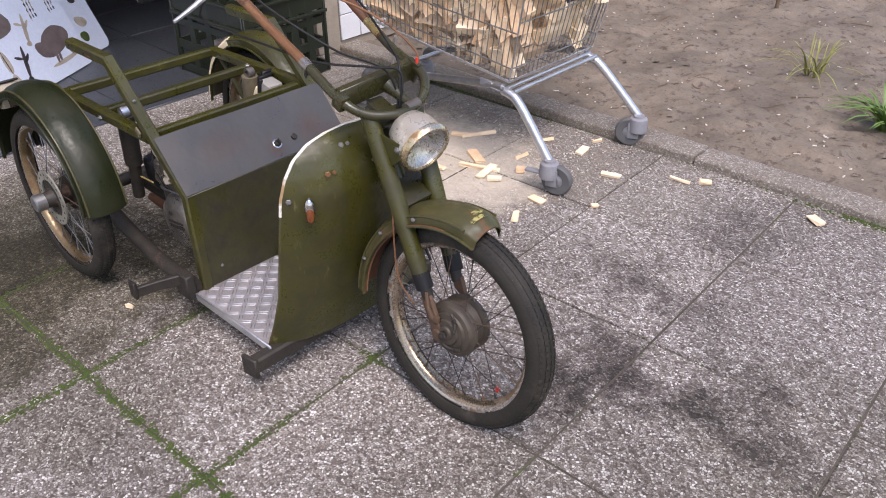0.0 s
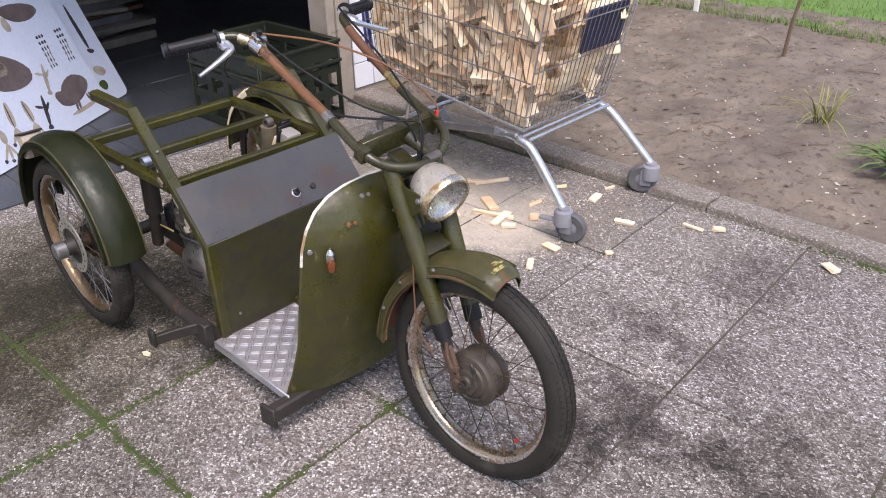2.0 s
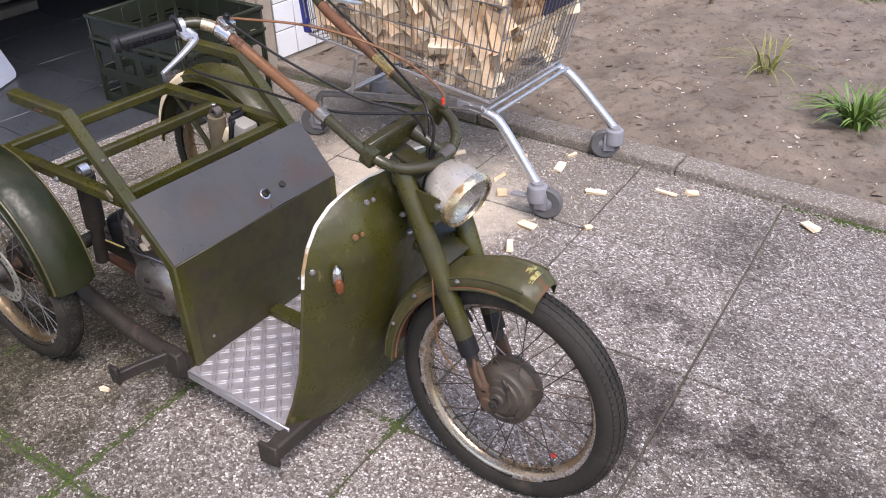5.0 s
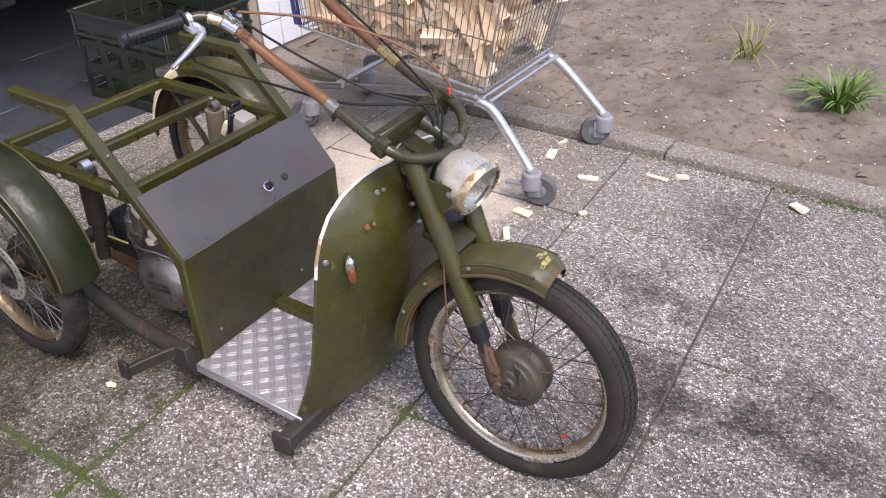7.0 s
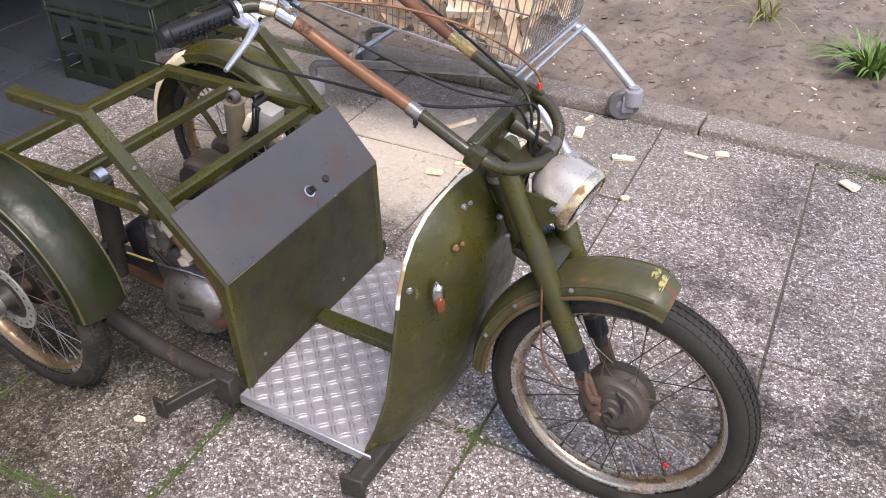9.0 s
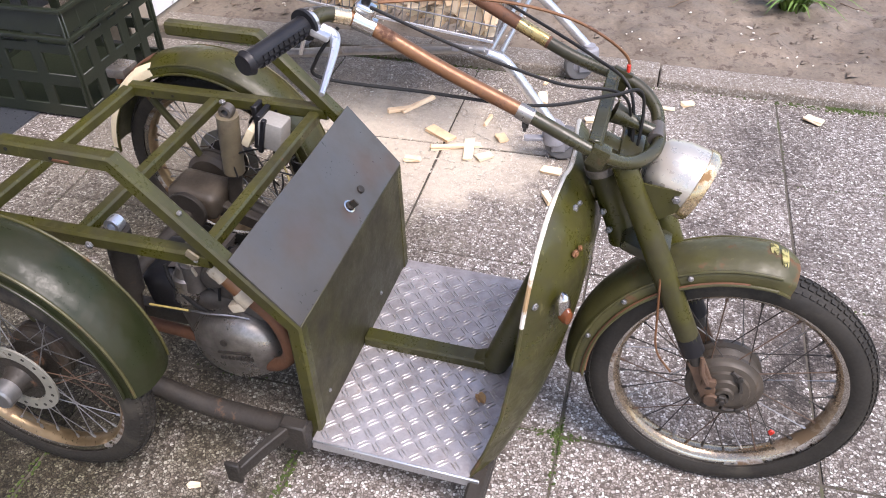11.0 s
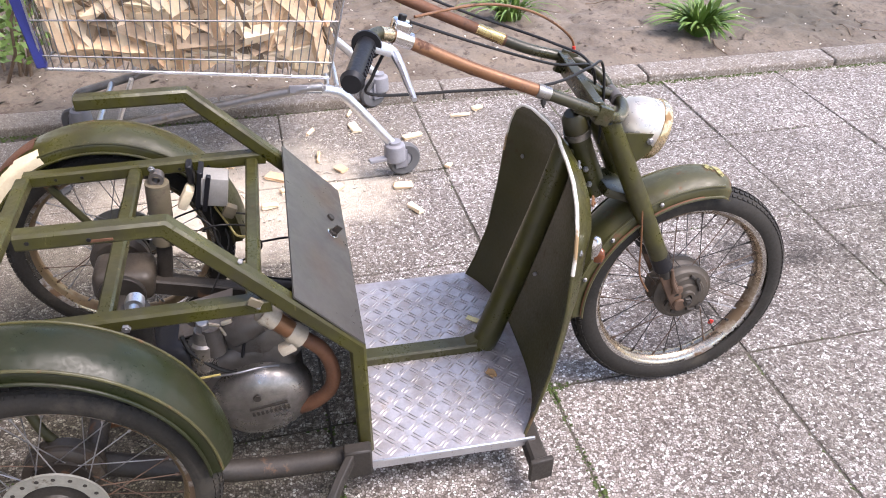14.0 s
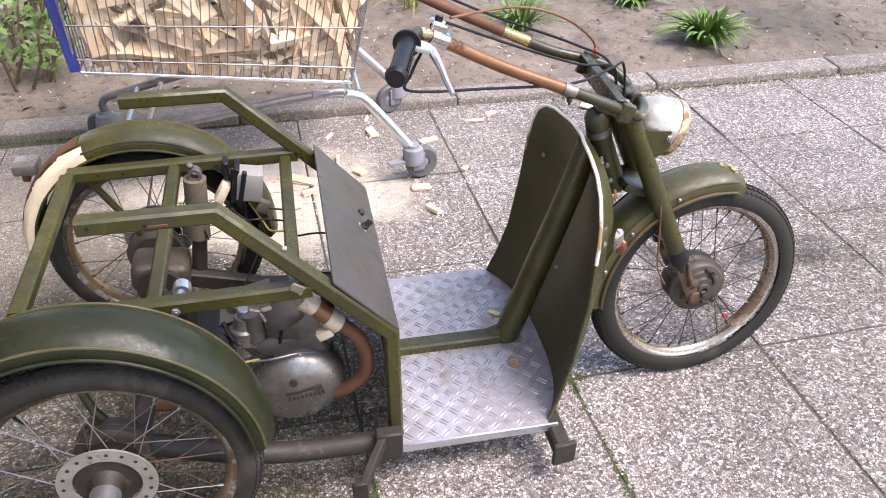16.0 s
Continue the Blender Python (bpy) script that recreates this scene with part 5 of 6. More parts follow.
part("weld_tab", boxy((-0.19, -0.318, 0.612), (0.028, 0.006, 0.02), Matrix.Rotation(radians(35), 3, "Y"), 0.002), OCHRE, trike, "torn rusty tab")
part("weld_tab", boxy((-0.21, -0.297, 0.694), (0.03, 0.02, 0.004), Matrix.Rotation(radians(45), 3, "Y"), 0.001), OCHRE, trike)
r5 = random.Random(9)
for k in range(7):
    a = V(r5.uniform(-0.36, -0.2), r5.uniform(0.14, 0.27), r5.uniform(0.36, 0.5))
    b = a + V(r5.uniform(-0.1, 0.14), r5.uniform(-0.1, 0.05), r5.uniform(-0.16, 0.0))
    part("wire", tube([a, (a + b) / 2 + V(r5.uniform(-0.05, 0.05), r5.uniform(-0.05, 0.05), 0.02), b], 0.0026, 6, 8), r5.choice((CABLE, CABLE, BRASS)), trike)
part("carburettor_bowl", tube([(-0.30, -0.20, 0.40), (-0.30, -0.20, 0.47)], [0.026, 0.03, 0.022], 16), ALLOY_DIRTY, eng)
part("strap", boxy((-0.345, 0.262, 0.585), (0.016, 0.045, 0.05), None, 0.003), RUBBER, trike)
for y0, y1 in ((0.29, 0.33), (-0.30, -0.37)):
    part("fender_stay", tube([(-0.70, y0, 0.585), (-0.62, y1, 0.40), (-0.58, y1, 0.31)], 0.010, 10), OLIVE_DULL, trike, "mudguard stay tube")
# tail lamps
for y in (0.43,):
    part("tail_lamp", boxy((-0.872, y, 0.553), (0.06, 0.07, 0.03), None, 0.006, 2), ALLOY, trike, "grey tail lamp bracket")
    part("tail_lens", boxy((-0.877, y, 0.526), (0.02, 0.045, 0.024), None, 0.005, 2), AMBER, trike)


part("fallen_scrap", boxy((0, 0, 0), (0.036, 0.018, 0.003), None, 0.001), YELLOW_LEAF, None, "", False, Matrix.Translation((0.348, 0.093, 0.1335)) @ Matrix.Rotation(radians(-40), 4, "Z"))
tagged(bpy.data.objects["fallen_scrap"], "pale yellow scrap lying on the floor plate", "scrap")
bm = grid_sheet(lambda u, v: (0.022 * (u - 0.5) * (1.2 - abs(v - 0.5)), 0.03 * (v - 0.5), 0.004 * math.sin(6 * u + 3 * v)), 5, 5, 0.001)
tagged(part("dead_leaf", bm, DEAD_LEAF, None, "", True, Matrix.Translation((0.346, -0.125, 0.136)) @ Matrix.Rotation(radians(30), 4, "Z")), "brown dead leaf lying on the floor plate", "leaf")


# lamp box behind the near mudguard, its pale paint flaking
lamp_box = part("lamp_box", boxy((-0.815, -0.448, 0.603), (0.055, 0.072, 0.080), Matrix.Rotation(radians(-18), 3, "Y"), 0.008, 2), SEALANT_PALE, trike, "pale flaking lamp box behind the mudguard")
part("lamp_box_lid", boxy((-0.826, -0.448, 0.646), (0.062, 0.078, 0.008), Matrix.Rotation(radians(-18), 3, "Y"), 0.003), DARK_STEEL, lamp_box)
part("lamp_box_stain", boxy((-0.786, -0.455, 0.598), (0.004, 0.022, 0.05), Matrix.Rotation(radians(-18), 3, "Y"), 0.001), RUST_BROWN, lamp_box)

# ---- shopping cart with firewood ----
cart = empty("shopping_cart", "zinc wire shopping cart filled with split firewood", "shopping cart", at=(0, 0, 0))
CY0, CY1 = 1.13, 1.71      # near and far side at the floor of the basket
bk = dict(x0=-0.86, x1=0.06, z0=0.528, z1=0.424, top=0.98)


def basket_pt(u, v, w):
    """u along (back to front), v across, w up."""
    flare = 0.05 * w
    y = (CY0 - flare) + (CY1 - CY0 + 2 * flare) * v
    x = bk["x0"] + (bk["x1"] + 0.13 * w - bk["x0"]) * u
    zb = bk["z0"] + (bk["z1"] - bk["z0"]) * u
    return V(x, y, zb + (bk["top"] - zb) * w)


def wire_panel(name, f, n, rows, label=""):
    rim = part(name, tube([f(0, 0), f(1, 0), f(1, 1), f(0, 1)], 0.0042, 6, closed=True), ZINC, cart, label)
    for i in range(1, n):
        part("wire", tube([f(i / n, 0), f(i / n, 1)], 0.0021, 5), ZINC_DULL, rim)
    for w in rows:
        if 0 < w < 1:
            part("rod", tube([f(0, w), f(1, w)], 0.0032, 6), ZINC_DULL, rim)
    return rim


wire_panel("basket_side", lambda a, w: basket_pt(a, 0, w), 34, (0, 0.10, 0.37, 0.68, 1), "zinc wire basket side")
wire_panel("basket_side", lambda a, w: basket_pt(a, 1, w), 34, (0, 0.10, 0.37, 0.68, 1))
wire_panel("basket_front", lambda a, w: basket_pt(1, a, w), 20, (0, 0.1, 0.45, 0.75, 1), "zinc wire basket front")
wire_panel("basket_back", lambda a, w: basket_pt(0, a, w), 16, (0, 0.45, 1))
wire_panel("basket_floor", lambda a, w: basket_pt(a, w, 0) + V(0, 0, -0.004), 26, (0, 0.25, 0.5, 0.75, 1))
part("front_panel", boxy((0.135, 1.55, 0.78), (0.012, 0.30, 0.19), Matrix.Rotation(radians(13), 3, "Y"), 0.004), BLUE_DARK, cart, "dark blue plastic panel")
# chassis: two bent tubes, cross tubes, handle posts
for y in (CY0, CY1):
    yy = 1.135 if y == CY0 else 1.775
    ry = 1.22 if y == CY0 else 1.65
    rear_run = [(-0.93, ry, 0.15), (-0.92, ry, 0.20), (-0.80, ry, 0.235), (-0.06, y, 0.385), (0.03, y, 0.377)]
    front_leg = [(0.03, y, 0.377), (0.065, y, 0.371), (0.12, y + (yy - y) * 0.2, 0.335), (0.275 + (0.025 if yy > 1.5 else 0), yy, 0.135)]
    part("chassis_tube", tube(rear_run, 0.0165, 12, 5), ZINC_DULL, cart, "dull zinc chassis tube")
    part("front_leg", tube(front_leg, 0.019, 12, 5), ZINC, cart, "bright zinc bent leg tube")
    part("handle_post", boxy((-0.885, y, 0.745), (0.035, 0.02, 0.43), Matrix.Rotation(radians(-5), 3, "Y"), 0.004), BLUE, cart, "blue plastic handle post")
    for z in (0.39,):
        part("front_bracket", boxy((-0.02, y - 0.012, z), (0.13, 0.008, 0.03), Matrix.Rotation(radians(4), 3, "Y"), 0.002), GREY_PLASTIC, cart, "grey plastic bracket with pale label")
        part("bracket_label", boxy((0.005, y - 0.0175, z), (0.055, 0.002, 0.02), Matrix.Rotation(radians(4), 3, "Y"), 0), WHITE_PAINT, cart, "white label with unreadable print")
part("cross_tube", tube([(0.05, CY0, 0.392), (0.05, CY1, 0.392)], 0.009, 10), ZINC, cart)
part("cross_tube", tube([(0.085, CY0, 0.385), (0.085, CY1, 0.385)], 0.009, 10), ZINC, cart)
part("cross_tube", tube([(-0.78, 1.22, 0.24), (-0.78, 1.65, 0.24)], 0.011, 10), ZINC, cart)
part("handle", tube([(-0.93, CY0 - 0.04, 0.98), (-0.93, CY1 + 0.04, 0.98)], 0.014, 12), BLUE, cart)
for s in (0, 1):
    y = (CY0, CY1)[s]
    part("basket_stay", tube([(-0.70, y + (0.06 if s == 0 else -0.05), 0.26), (-0.60, y, 0.47)], 0.008, 8), ZINC, cart)


def caster(x, y, ang, brake=False):
    m = Matrix.Translation((x, y, 0)) @ Matrix.Rotation(radians(ang), 4, "Z")
    c = part("caster", lathe([(0.0, 0.150), (0.024, 0.150), (0.026, 0.140), (0.038, 0.134), (0.041, 0.122), (0.041, 0.074), (0.036, 0.068), (0.0, 0.068)], m @ Matrix.Rotation(radians(90), 4, "X"), 20), GREY_PLASTIC, cart, "grey plastic swivel caster")
    for s in (-1, 1):
        part("caster_fork", boxy(m @ V(0.018, s * 0.021, 0.078), (0.05, 0.005, 0.075), m.to_3x3(), 0.004, 2), GREY_PLASTIC, c)
    part("caster_wheel", lathe([(0.03, -0.014), (0.059, -0.016), (0.066, -0.009), (0.067, 0), (0.066, 0.009), (0.059, 0.016), (0.03, 0.014)], m @ Matrix.Translation((0.035, 0, 0.067)), 32), CASTER_RUBBER, c, "worn grey rubber wheel")
    part("wheel_disc", lathe([(0.0, -0.012), (0.012, -0.016), (0.03, -0.009), (0.031, 0.009), (0.012, 0.016), (0.0, 0.012)], m @ Matrix.Translation((0.035, 0, 0.067)), 24), GREY_PLASTIC, c)
    if brake:
        part("caster_pad", boxy(m @ V(-0.06, 0, 0.085), (0.09, 0.03, 0.012), m.to_3x3(), 0.003), GREY_PLASTIC, c)
    return c


caster(0.285, 1.128, 14, True)
caster(0.310, 1.760, 205)
caster(-0.93, 1.22, 200)
caster(-0.93, 1.65, 150)

# split firewood
rnd = random.Random(5)


def billet(k):
    """A split billet: a wedge of a log with rough ends."""
    r = random.Random(100 + k)
    n = r.choice((3, 4, 4, 5))
    L, w, h = r.uniform(0.20, 0.31), r.uniform(0.020, 0.046), r.uniform(0.012, 0.030)
    sec = [(w * math.cos(2 * math.pi * i / n + r.uniform(-0.3, 0.3)), h * math.sin(2 * math.pi * i / n + r.uniform(-0.3, 0.3))) for i in range(n)]
    bm = bmesh.new()
    rings = [[V(L * (t - 0.5) + r.uniform(-0.004, 0.004), a * r.uniform(0.85, 1.1), b * r.uniform(0.85, 1.1)) for a, b in sec] for t in (0, 0.3, 0.7, 1)]
    rings_into(bm, rings)
    bmesh.ops.recalc_face_normals(bm, faces=bm.faces)
    me = bpy.data.meshes.new("firewood_billet")
    bm.to_mesh(me)
    bm.free()
    me.materials.append(BARK if k % 8 == 0 else WOOD)
    return me


BILLETS = [billet(k) for k in range(16)]


def put_billet(p, rot, k, s=1.0):
    o = new("firewood_billet", BILLETS[k % 16])
    o.matrix_world = Matrix.Translation(p) @ rot.to_4x4() @ Matrix.Diagonal((s, s, s, 1))
    return tagged(o, "pale split firewood billet stacked in the wire cart", "firewood", "firewood in the cart")


count, hidden = 0, []
for iw in range(11):
    for iu in range(22):
        for iv in range(3):
            if iv == 1 and iw < 9:
                continue
            u, w = (iu + 0.5 + rnd.uniform(-0.4, 0.4)) / 22, (iw + 0.5 + rnd.uniform(-0.4, 0.4)) / 10.5
            v = (0.10, 0.5, 0.90)[iv] + rnd.uniform(-0.03, 0.03)
            if iv == 0 and iw == 10 and rnd.random() < 0.4:
                continue
            p = basket_pt(min(0.95, max(0.05, u)), v, 0.03 + 0.93 * w)
            across = rnd.random() < 0.12
            yaw = rnd.gauss(90, 10) if across else rnd.gauss(0, 6)
            pit = 0 if across else rnd.choice((90, 82, 70, 100, 112, 0, 12, -15, 30, 150, 55)) + rnd.gauss(0, 9)
            reach = 0.03 + (0 if across else 0.15 * abs(math.cos(radians(pit))))
            p.x = min(max(p.x, bk["x0"] + reach), bk["x1"] - reach - 0.01 + 0.13 * w)
            if across:
                p.y += 0.12 if iv == 0 else (-0.12 if iv == 2 else 0)
            rot = Matrix.Rotation(radians(yaw), 3, "Z") @ Matrix.Rotation(radians(pit), 3, "Y") @ Matrix.Rotation(rnd.uniform(0, 6.28), 3, "X")
            half = 0.11 * abs(math.sin(radians(pit))) if not across else 0
            zb = bk["z0"] + (bk["z1"] - bk["z0"]) * u
            p.z = max(p.z, zb + 0.035 + half)
            if iv == 2:
                hidden.append((p, rot, count))
            else:
                put_billet(p, rot, count, 1.0)
            count += 1

bm = bmesh.new()
for p, rot, k in hidden:
    n0 = len(bm.verts)
    bm.from_mesh(BILLETS[k % 16])
    bm.verts.ensure_lookup_table()
    bmesh.ops.transform(bm, matrix=Matrix.Translation(p) @ rot.to_4x4(), verts=bm.verts[n0:])
tagged(part("firewood_heap", bm, WOOD, None, "", False), "heap of split firewood at the far side of the cart", "firewood", kind="stuff")

# wood chips and scraps on the paving: x, y, length, turn
SCRAPS = [(-0.3, 1.36, 0.17, 60), (-0.36, 1.30, 0.09, 30), (0.17, 1.535, 0.08, 100), (0.0, 1.31, 0.075, 80), (0.4, 1.42, 0.085, 20), (0.30, 1.035, 0.07, 0), (-0.07, 1.10, 0.19, 20), (-0.02, 1.09, 0.13, 100), (0.05, 1.06, 0.06, 40), (-0.02, 1.53, 0.06, 60), (0.73, 1.63, 0.05, 30), (1.195, 1.625, 0.07, 150), (0.64, 1.575, 0.09, 5), (0.32, 0.87, 0.07, 120), (-0.15, 1.17, 0.12, 150), (0.16, 1.67, 0.05, 70), (-0.2, 0.98, 0.06, 10), (0.08, 1.2, 0.05, 120), (-0.255, -0.455, 0.03, 20), (0.5, 1.15, 0.03, 50)]
for k, (x, y, L, a) in enumerate(SCRAPS):
    w = 0.012 + 0.012 * ((k * 7) % 3) + (0.01 if L > 0.1 else 0)
    bm = boxy((0, 0, 0), (L, w, 0.014), None, 0.003)
    for v in bm.verts:
        v.co += V(rnd.uniform(-0.004, 0.004), rnd.uniform(-0.004, 0.004), rnd.uniform(-0.002, 0.002))
    o = part("wood_chip", bm, WOOD, None, "", False)
    o.matrix_world = Matrix.Translation((x, y, 0.009)) @ Matrix.Rotation(radians(a), 4, "Z")
    tagged(o, "pale wood chip lying on the paving", "wood chip", "wood chips on the paving")

# shavings and splinters round the chopping place
rw = random.Random(77)
bm = bmesh.new()
for i in range(650):
    x, y = rw.gauss(-0.1, 0.38), rw.gauss(1.2, 0.24)
    if y > 1.74 or y < 0.6 or x < -1.5:
        continue
    L, w = rw.uniform(0.004, 0.015), rw.uniform(0.0015, 0.004)
    box_into(bm, V(x, y, 0.003), (L, w, 0.004), Matrix.Rotation(rw.uniform(0, 3.14), 3, "Z") @ Matrix.Rotation(rw.uniform(-0.2, 0.2), 3, "Y"), 0)
tagged(part("wood_shavings", bm, CHIP, None, "", False), "pale wood shavings and splinters on the paving", "wood shavings", kind="stuff")

# ---- crate, picture boards, stack in the shed ----
crate = empty("plastic_crate", "dark green plastic bottle crate with slotted sides", "crate", at=(0, 0, 0))
CRM = Matrix.Translation((-1.835, 1.18, 0)) @ Matrix.Rotation(radians(2), 4, "Z")
LX, LY, HZ = 0.64, 0.53, 0.46
part("crate_floor", boxy(CRM @ V(0, 0, 0.03), (LX, LY, 0.02), CRM.to_3x3(), 0.003), CRATE, crate)
for s in (-1, 1):
    for axis in (0, 1):
        w = crate
        L = LY if axis == 0 else LX
        def at(a, z, d=0.0):
            return CRM @ (V(s * (LX / 2 + d), a, z) if axis == 0 else V(a, s * (LY / 2 + d), z))
        def sz(a, z, d):
            return (d, a, z) if axis == 0 else (a, d, z)
        side = part("crate_side", box_into(bmesh.new(), at(0, 0.41), sz(L, 0.10, 0.012), CRM.to_3x3(), 0.003), CRATE, crate)
        for z, h in ((0.035, 0.05), (0.17, 0.05), (0.30, 0.04)):
            part("crate_bar", box_into(bmesh.new(), at(0, z), sz(L, h, 0.012), CRM.to_3x3(), 0.003), CRATE, side)
        n = 5 if axis == 0 else 4
        for i in range(n + 1):
            part("crate_bar", box_into(bmesh.new(), at(-L / 2 + L * i / n, 0.23), sz(0.05 if 0 < i < n else 0.03, 0.44, 0.013), CRM.to_3x3(), 0.003), CRATE, side)
        for z in (HZ - 0.006, 0.345):
            part("crate_rim", box_into(bmesh.new(), at(0, z, 0.008), sz(L + 0.03, 0.018, 0.022), CRM.to_3x3(), 0.005, 2), CRATE, side)


# picture boards leaning in the doorway, with plain printed shapes
U3, L3 = V(-0.522, 0.853, 0), radians(22)
W3 = V(-0.853 * math.sin(L3), -0.521 * math.sin(L3), math.cos(L3))
N3 = U3.cross(W3).normalized()
if N3.x < 0:
    N3 = -N3


def board(name, origin, wid, hei, label):
    """A leaning card with rounded corners on its free side."""
    o, r = V(*origin), 0.045
    edge = [(wid, 0.0), (wid, hei)]
    for cu, cw, a0 in ((r, hei - r, 90), (r, r, 180)):
        edge += [(cu + r * math.cos(radians(a0 + 90 * k / 6)), cw + r * math.sin(radians(a0 + 90 * k / 6))) for k in range(7)]
    rings = [[o - U3 * u + W3 * w + N3 * d for u, w in edge] for d in (-0.010, 0.004, 0.006)]
    b = part(name, rings_into(bmesh.new(), rings), PAPER, None)
    return tagged(b, label, "poster board"), o


b1, o1 = board("poster_board", (-2.67, 0.617, 0.012), 1.3, 1.0, "bluish white display board printed with grey-brown shapes")
b2, o2 = board("poster_board", (-2.88, 0.83, 0.012), 1.3, 1.0, "bluish white display board behind another board")


def blob(u, w, ru, rw, mt, seed, turn=0.0, n=22, on=None):
    """A printed plain shape with an uneven outline."""
    r = random.Random(seed)
    c, s = math.cos(turn), math.sin(turn)
    host, org = on or (b1, o1)
    top, bot = [], []
    for i in range(n):
        a = 2 * math.pi * i / n
        k = 1 + 0.06 * math.sin(3 * a + seed) + r.uniform(-0.012, 0.012)
        x, y = ru * k * math.cos(a), rw * k * math.sin(a)
        p = org - U3 * (u + x * c - y * s) + W3 * (w + x * s + y * c)
        top.append(p + N3 * (0.0072 + 0.0004 * (seed % 3)))
        bot.append(p + N3 * 0.005)
    part("printed_shape", rings_into(bmesh.new(), [bot, top]), mt, host, "", False)


def stroke(u0, w0, u1, w1, wide, mt, seed, on=None):
    L = math.hypot(u1 - u0, w1 - w0)
    blob((u0 + u1) / 2, (w0 + w1) / 2, L / 2, wide, mt, seed, math.atan2(w1 - w0, u1 - u0), 14, on)


# a rounded body with four stubs on a pale strip, two large patches, forked and toed bars, two ladders of ticks
stroke(0.32, 0.075, 0.07, 0.085, 0.012, INK_TAN, 3)
blob(0.205, 0.195, 0.130, 0.070, INK, 3, -0.25)
blob(0.315, 0.178, 0.055, 0.042, INK, 7, 0.5)
for k, (a, b, c, d) in enumerate(((0.235, 0.15, 0.262, 0.08), (0.215, 0.15, 0.235, 0.085), (0.135, 0.145, 0.118, 0.085), (0.115, 0.15, 0.098, 0.09))):
    stroke(a, b, c, d, 0.009, INK, 10 + k)
blob(0.60, 0.42, 0.175, 0.098, INK, 5, 0.35)
blob(0.66, 0.47, 0.11, 0.05, INK_TAN, 8, 0.4)
blob(0.27, 0.67, 0.135, 0.05, INK, 6, 0.15)
blob(0.40, 0.63, 0.025, 0.04, INK_TAN, 9)
for k, (u0, w0, u1, w1, mt) in enumerate(((0.325, 0.386, 0.383, 0.236, INK_TAN), (0.453, 0.244, 0.514, 0.079, INK_DARK))):
    stroke(u0, w0, u1, w1, 0.013, mt, 30 + k)
    um, wm = (u0 + u1) / 2, (w0 + w1) / 2
    stroke(um, wm, um - 0.05, wm + 0.035, 0.009, mt, 33 + k)
    stroke(um, wm + 0.02, um + 0.055, wm + 0.045, 0.008, mt, 36 + k)
    blob(u1, w1, 0.018, 0.014, mt, 39 + k)
for k, (u0, w0, u1, w1) in enumerate(((0.708, 0.293, 0.735, 0.16), (0.598, 0.263, 0.602, 0.14), (0.838, 0.19, 0.842, 0.11))):
    stroke(u0, w0, u1, w1, 0.021, INK_TAN, 42 + k)
    stroke(u0 + 0.006, w0, u1 + 0.004, w1, 0.004, INK_DARK, 46 + k)
    for q in (-1, 0, 1):
        stroke(u1, w1, u1 + 0.02 + 0.045 * q, w1 - 0.085 + 0.012 * abs(q), 0.008, INK_TAN, 50 + q)
        blob(u1 + 0.02 + 0.045 * q, w1 - 0.085 + 0.012 * abs(q), 0.011, 0.010, INK_DARK, 54 + q)
for k, (cu, top) in enumerate(((0.224, 0.517), (0.068, 0.514))):
    for q in (-1, 0, 1):
        x = cu + 0.022 * q
        stroke(x, top - 0.05, x + 0.022, top - 0.17 - 0.02 * q, 0.003, INK_TAN, 60 + q)
        for j in range(6):
            y = top - 0.033 * j
            blob(x + 0.0038 * j, y, 0.0085 if j < 2 else 0.005, 0.0095 if j < 2 else 0.011, INK_DARK, 70 + j + q, 0, 8)
second = (b2, o2)
stroke(0.126, 0.60, 0.121, 0.322, 0.015, INK_DARK, 80, second)
blob(0.118, 0.315, 0.03, 0.014, INK_DARK, 81, 0.3, 14, second)
blob(0.139, 0.193, 0.05, 0.03, INK_TAN, 82, 0.4, 18, second)
blob(0.173, 0.11, 0.035, 0.03, MOSS, 83, 0.4, 18, second)

# stack of boards on the shed floor
rb = random.Random(17)
zz = 0.01
for k in range(8):
    th = rb.choice((0.022, 0.03, 0.045, 0.06))
    o = part("stone_slab", boxy((-4.2 + rb.uniform(-0.06, 0.06), 1.22 + rb.uniform(-0.12, 0.12), zz + th / 2), (0.42, rb.uniform(0.5, 0.8), th), Matrix.Rotation(radians(rb.uniform(-14, 14)), 3, "Z"), 0.006), (BOARD, DARK_WALL, BOARD, SEALANT_DARK, RUST_BROWN)[k % 5], None)
    zz += th + 0.001
    tagged(o, "flat dusty board in a stack on the shed floor", "board", "stacked boards")


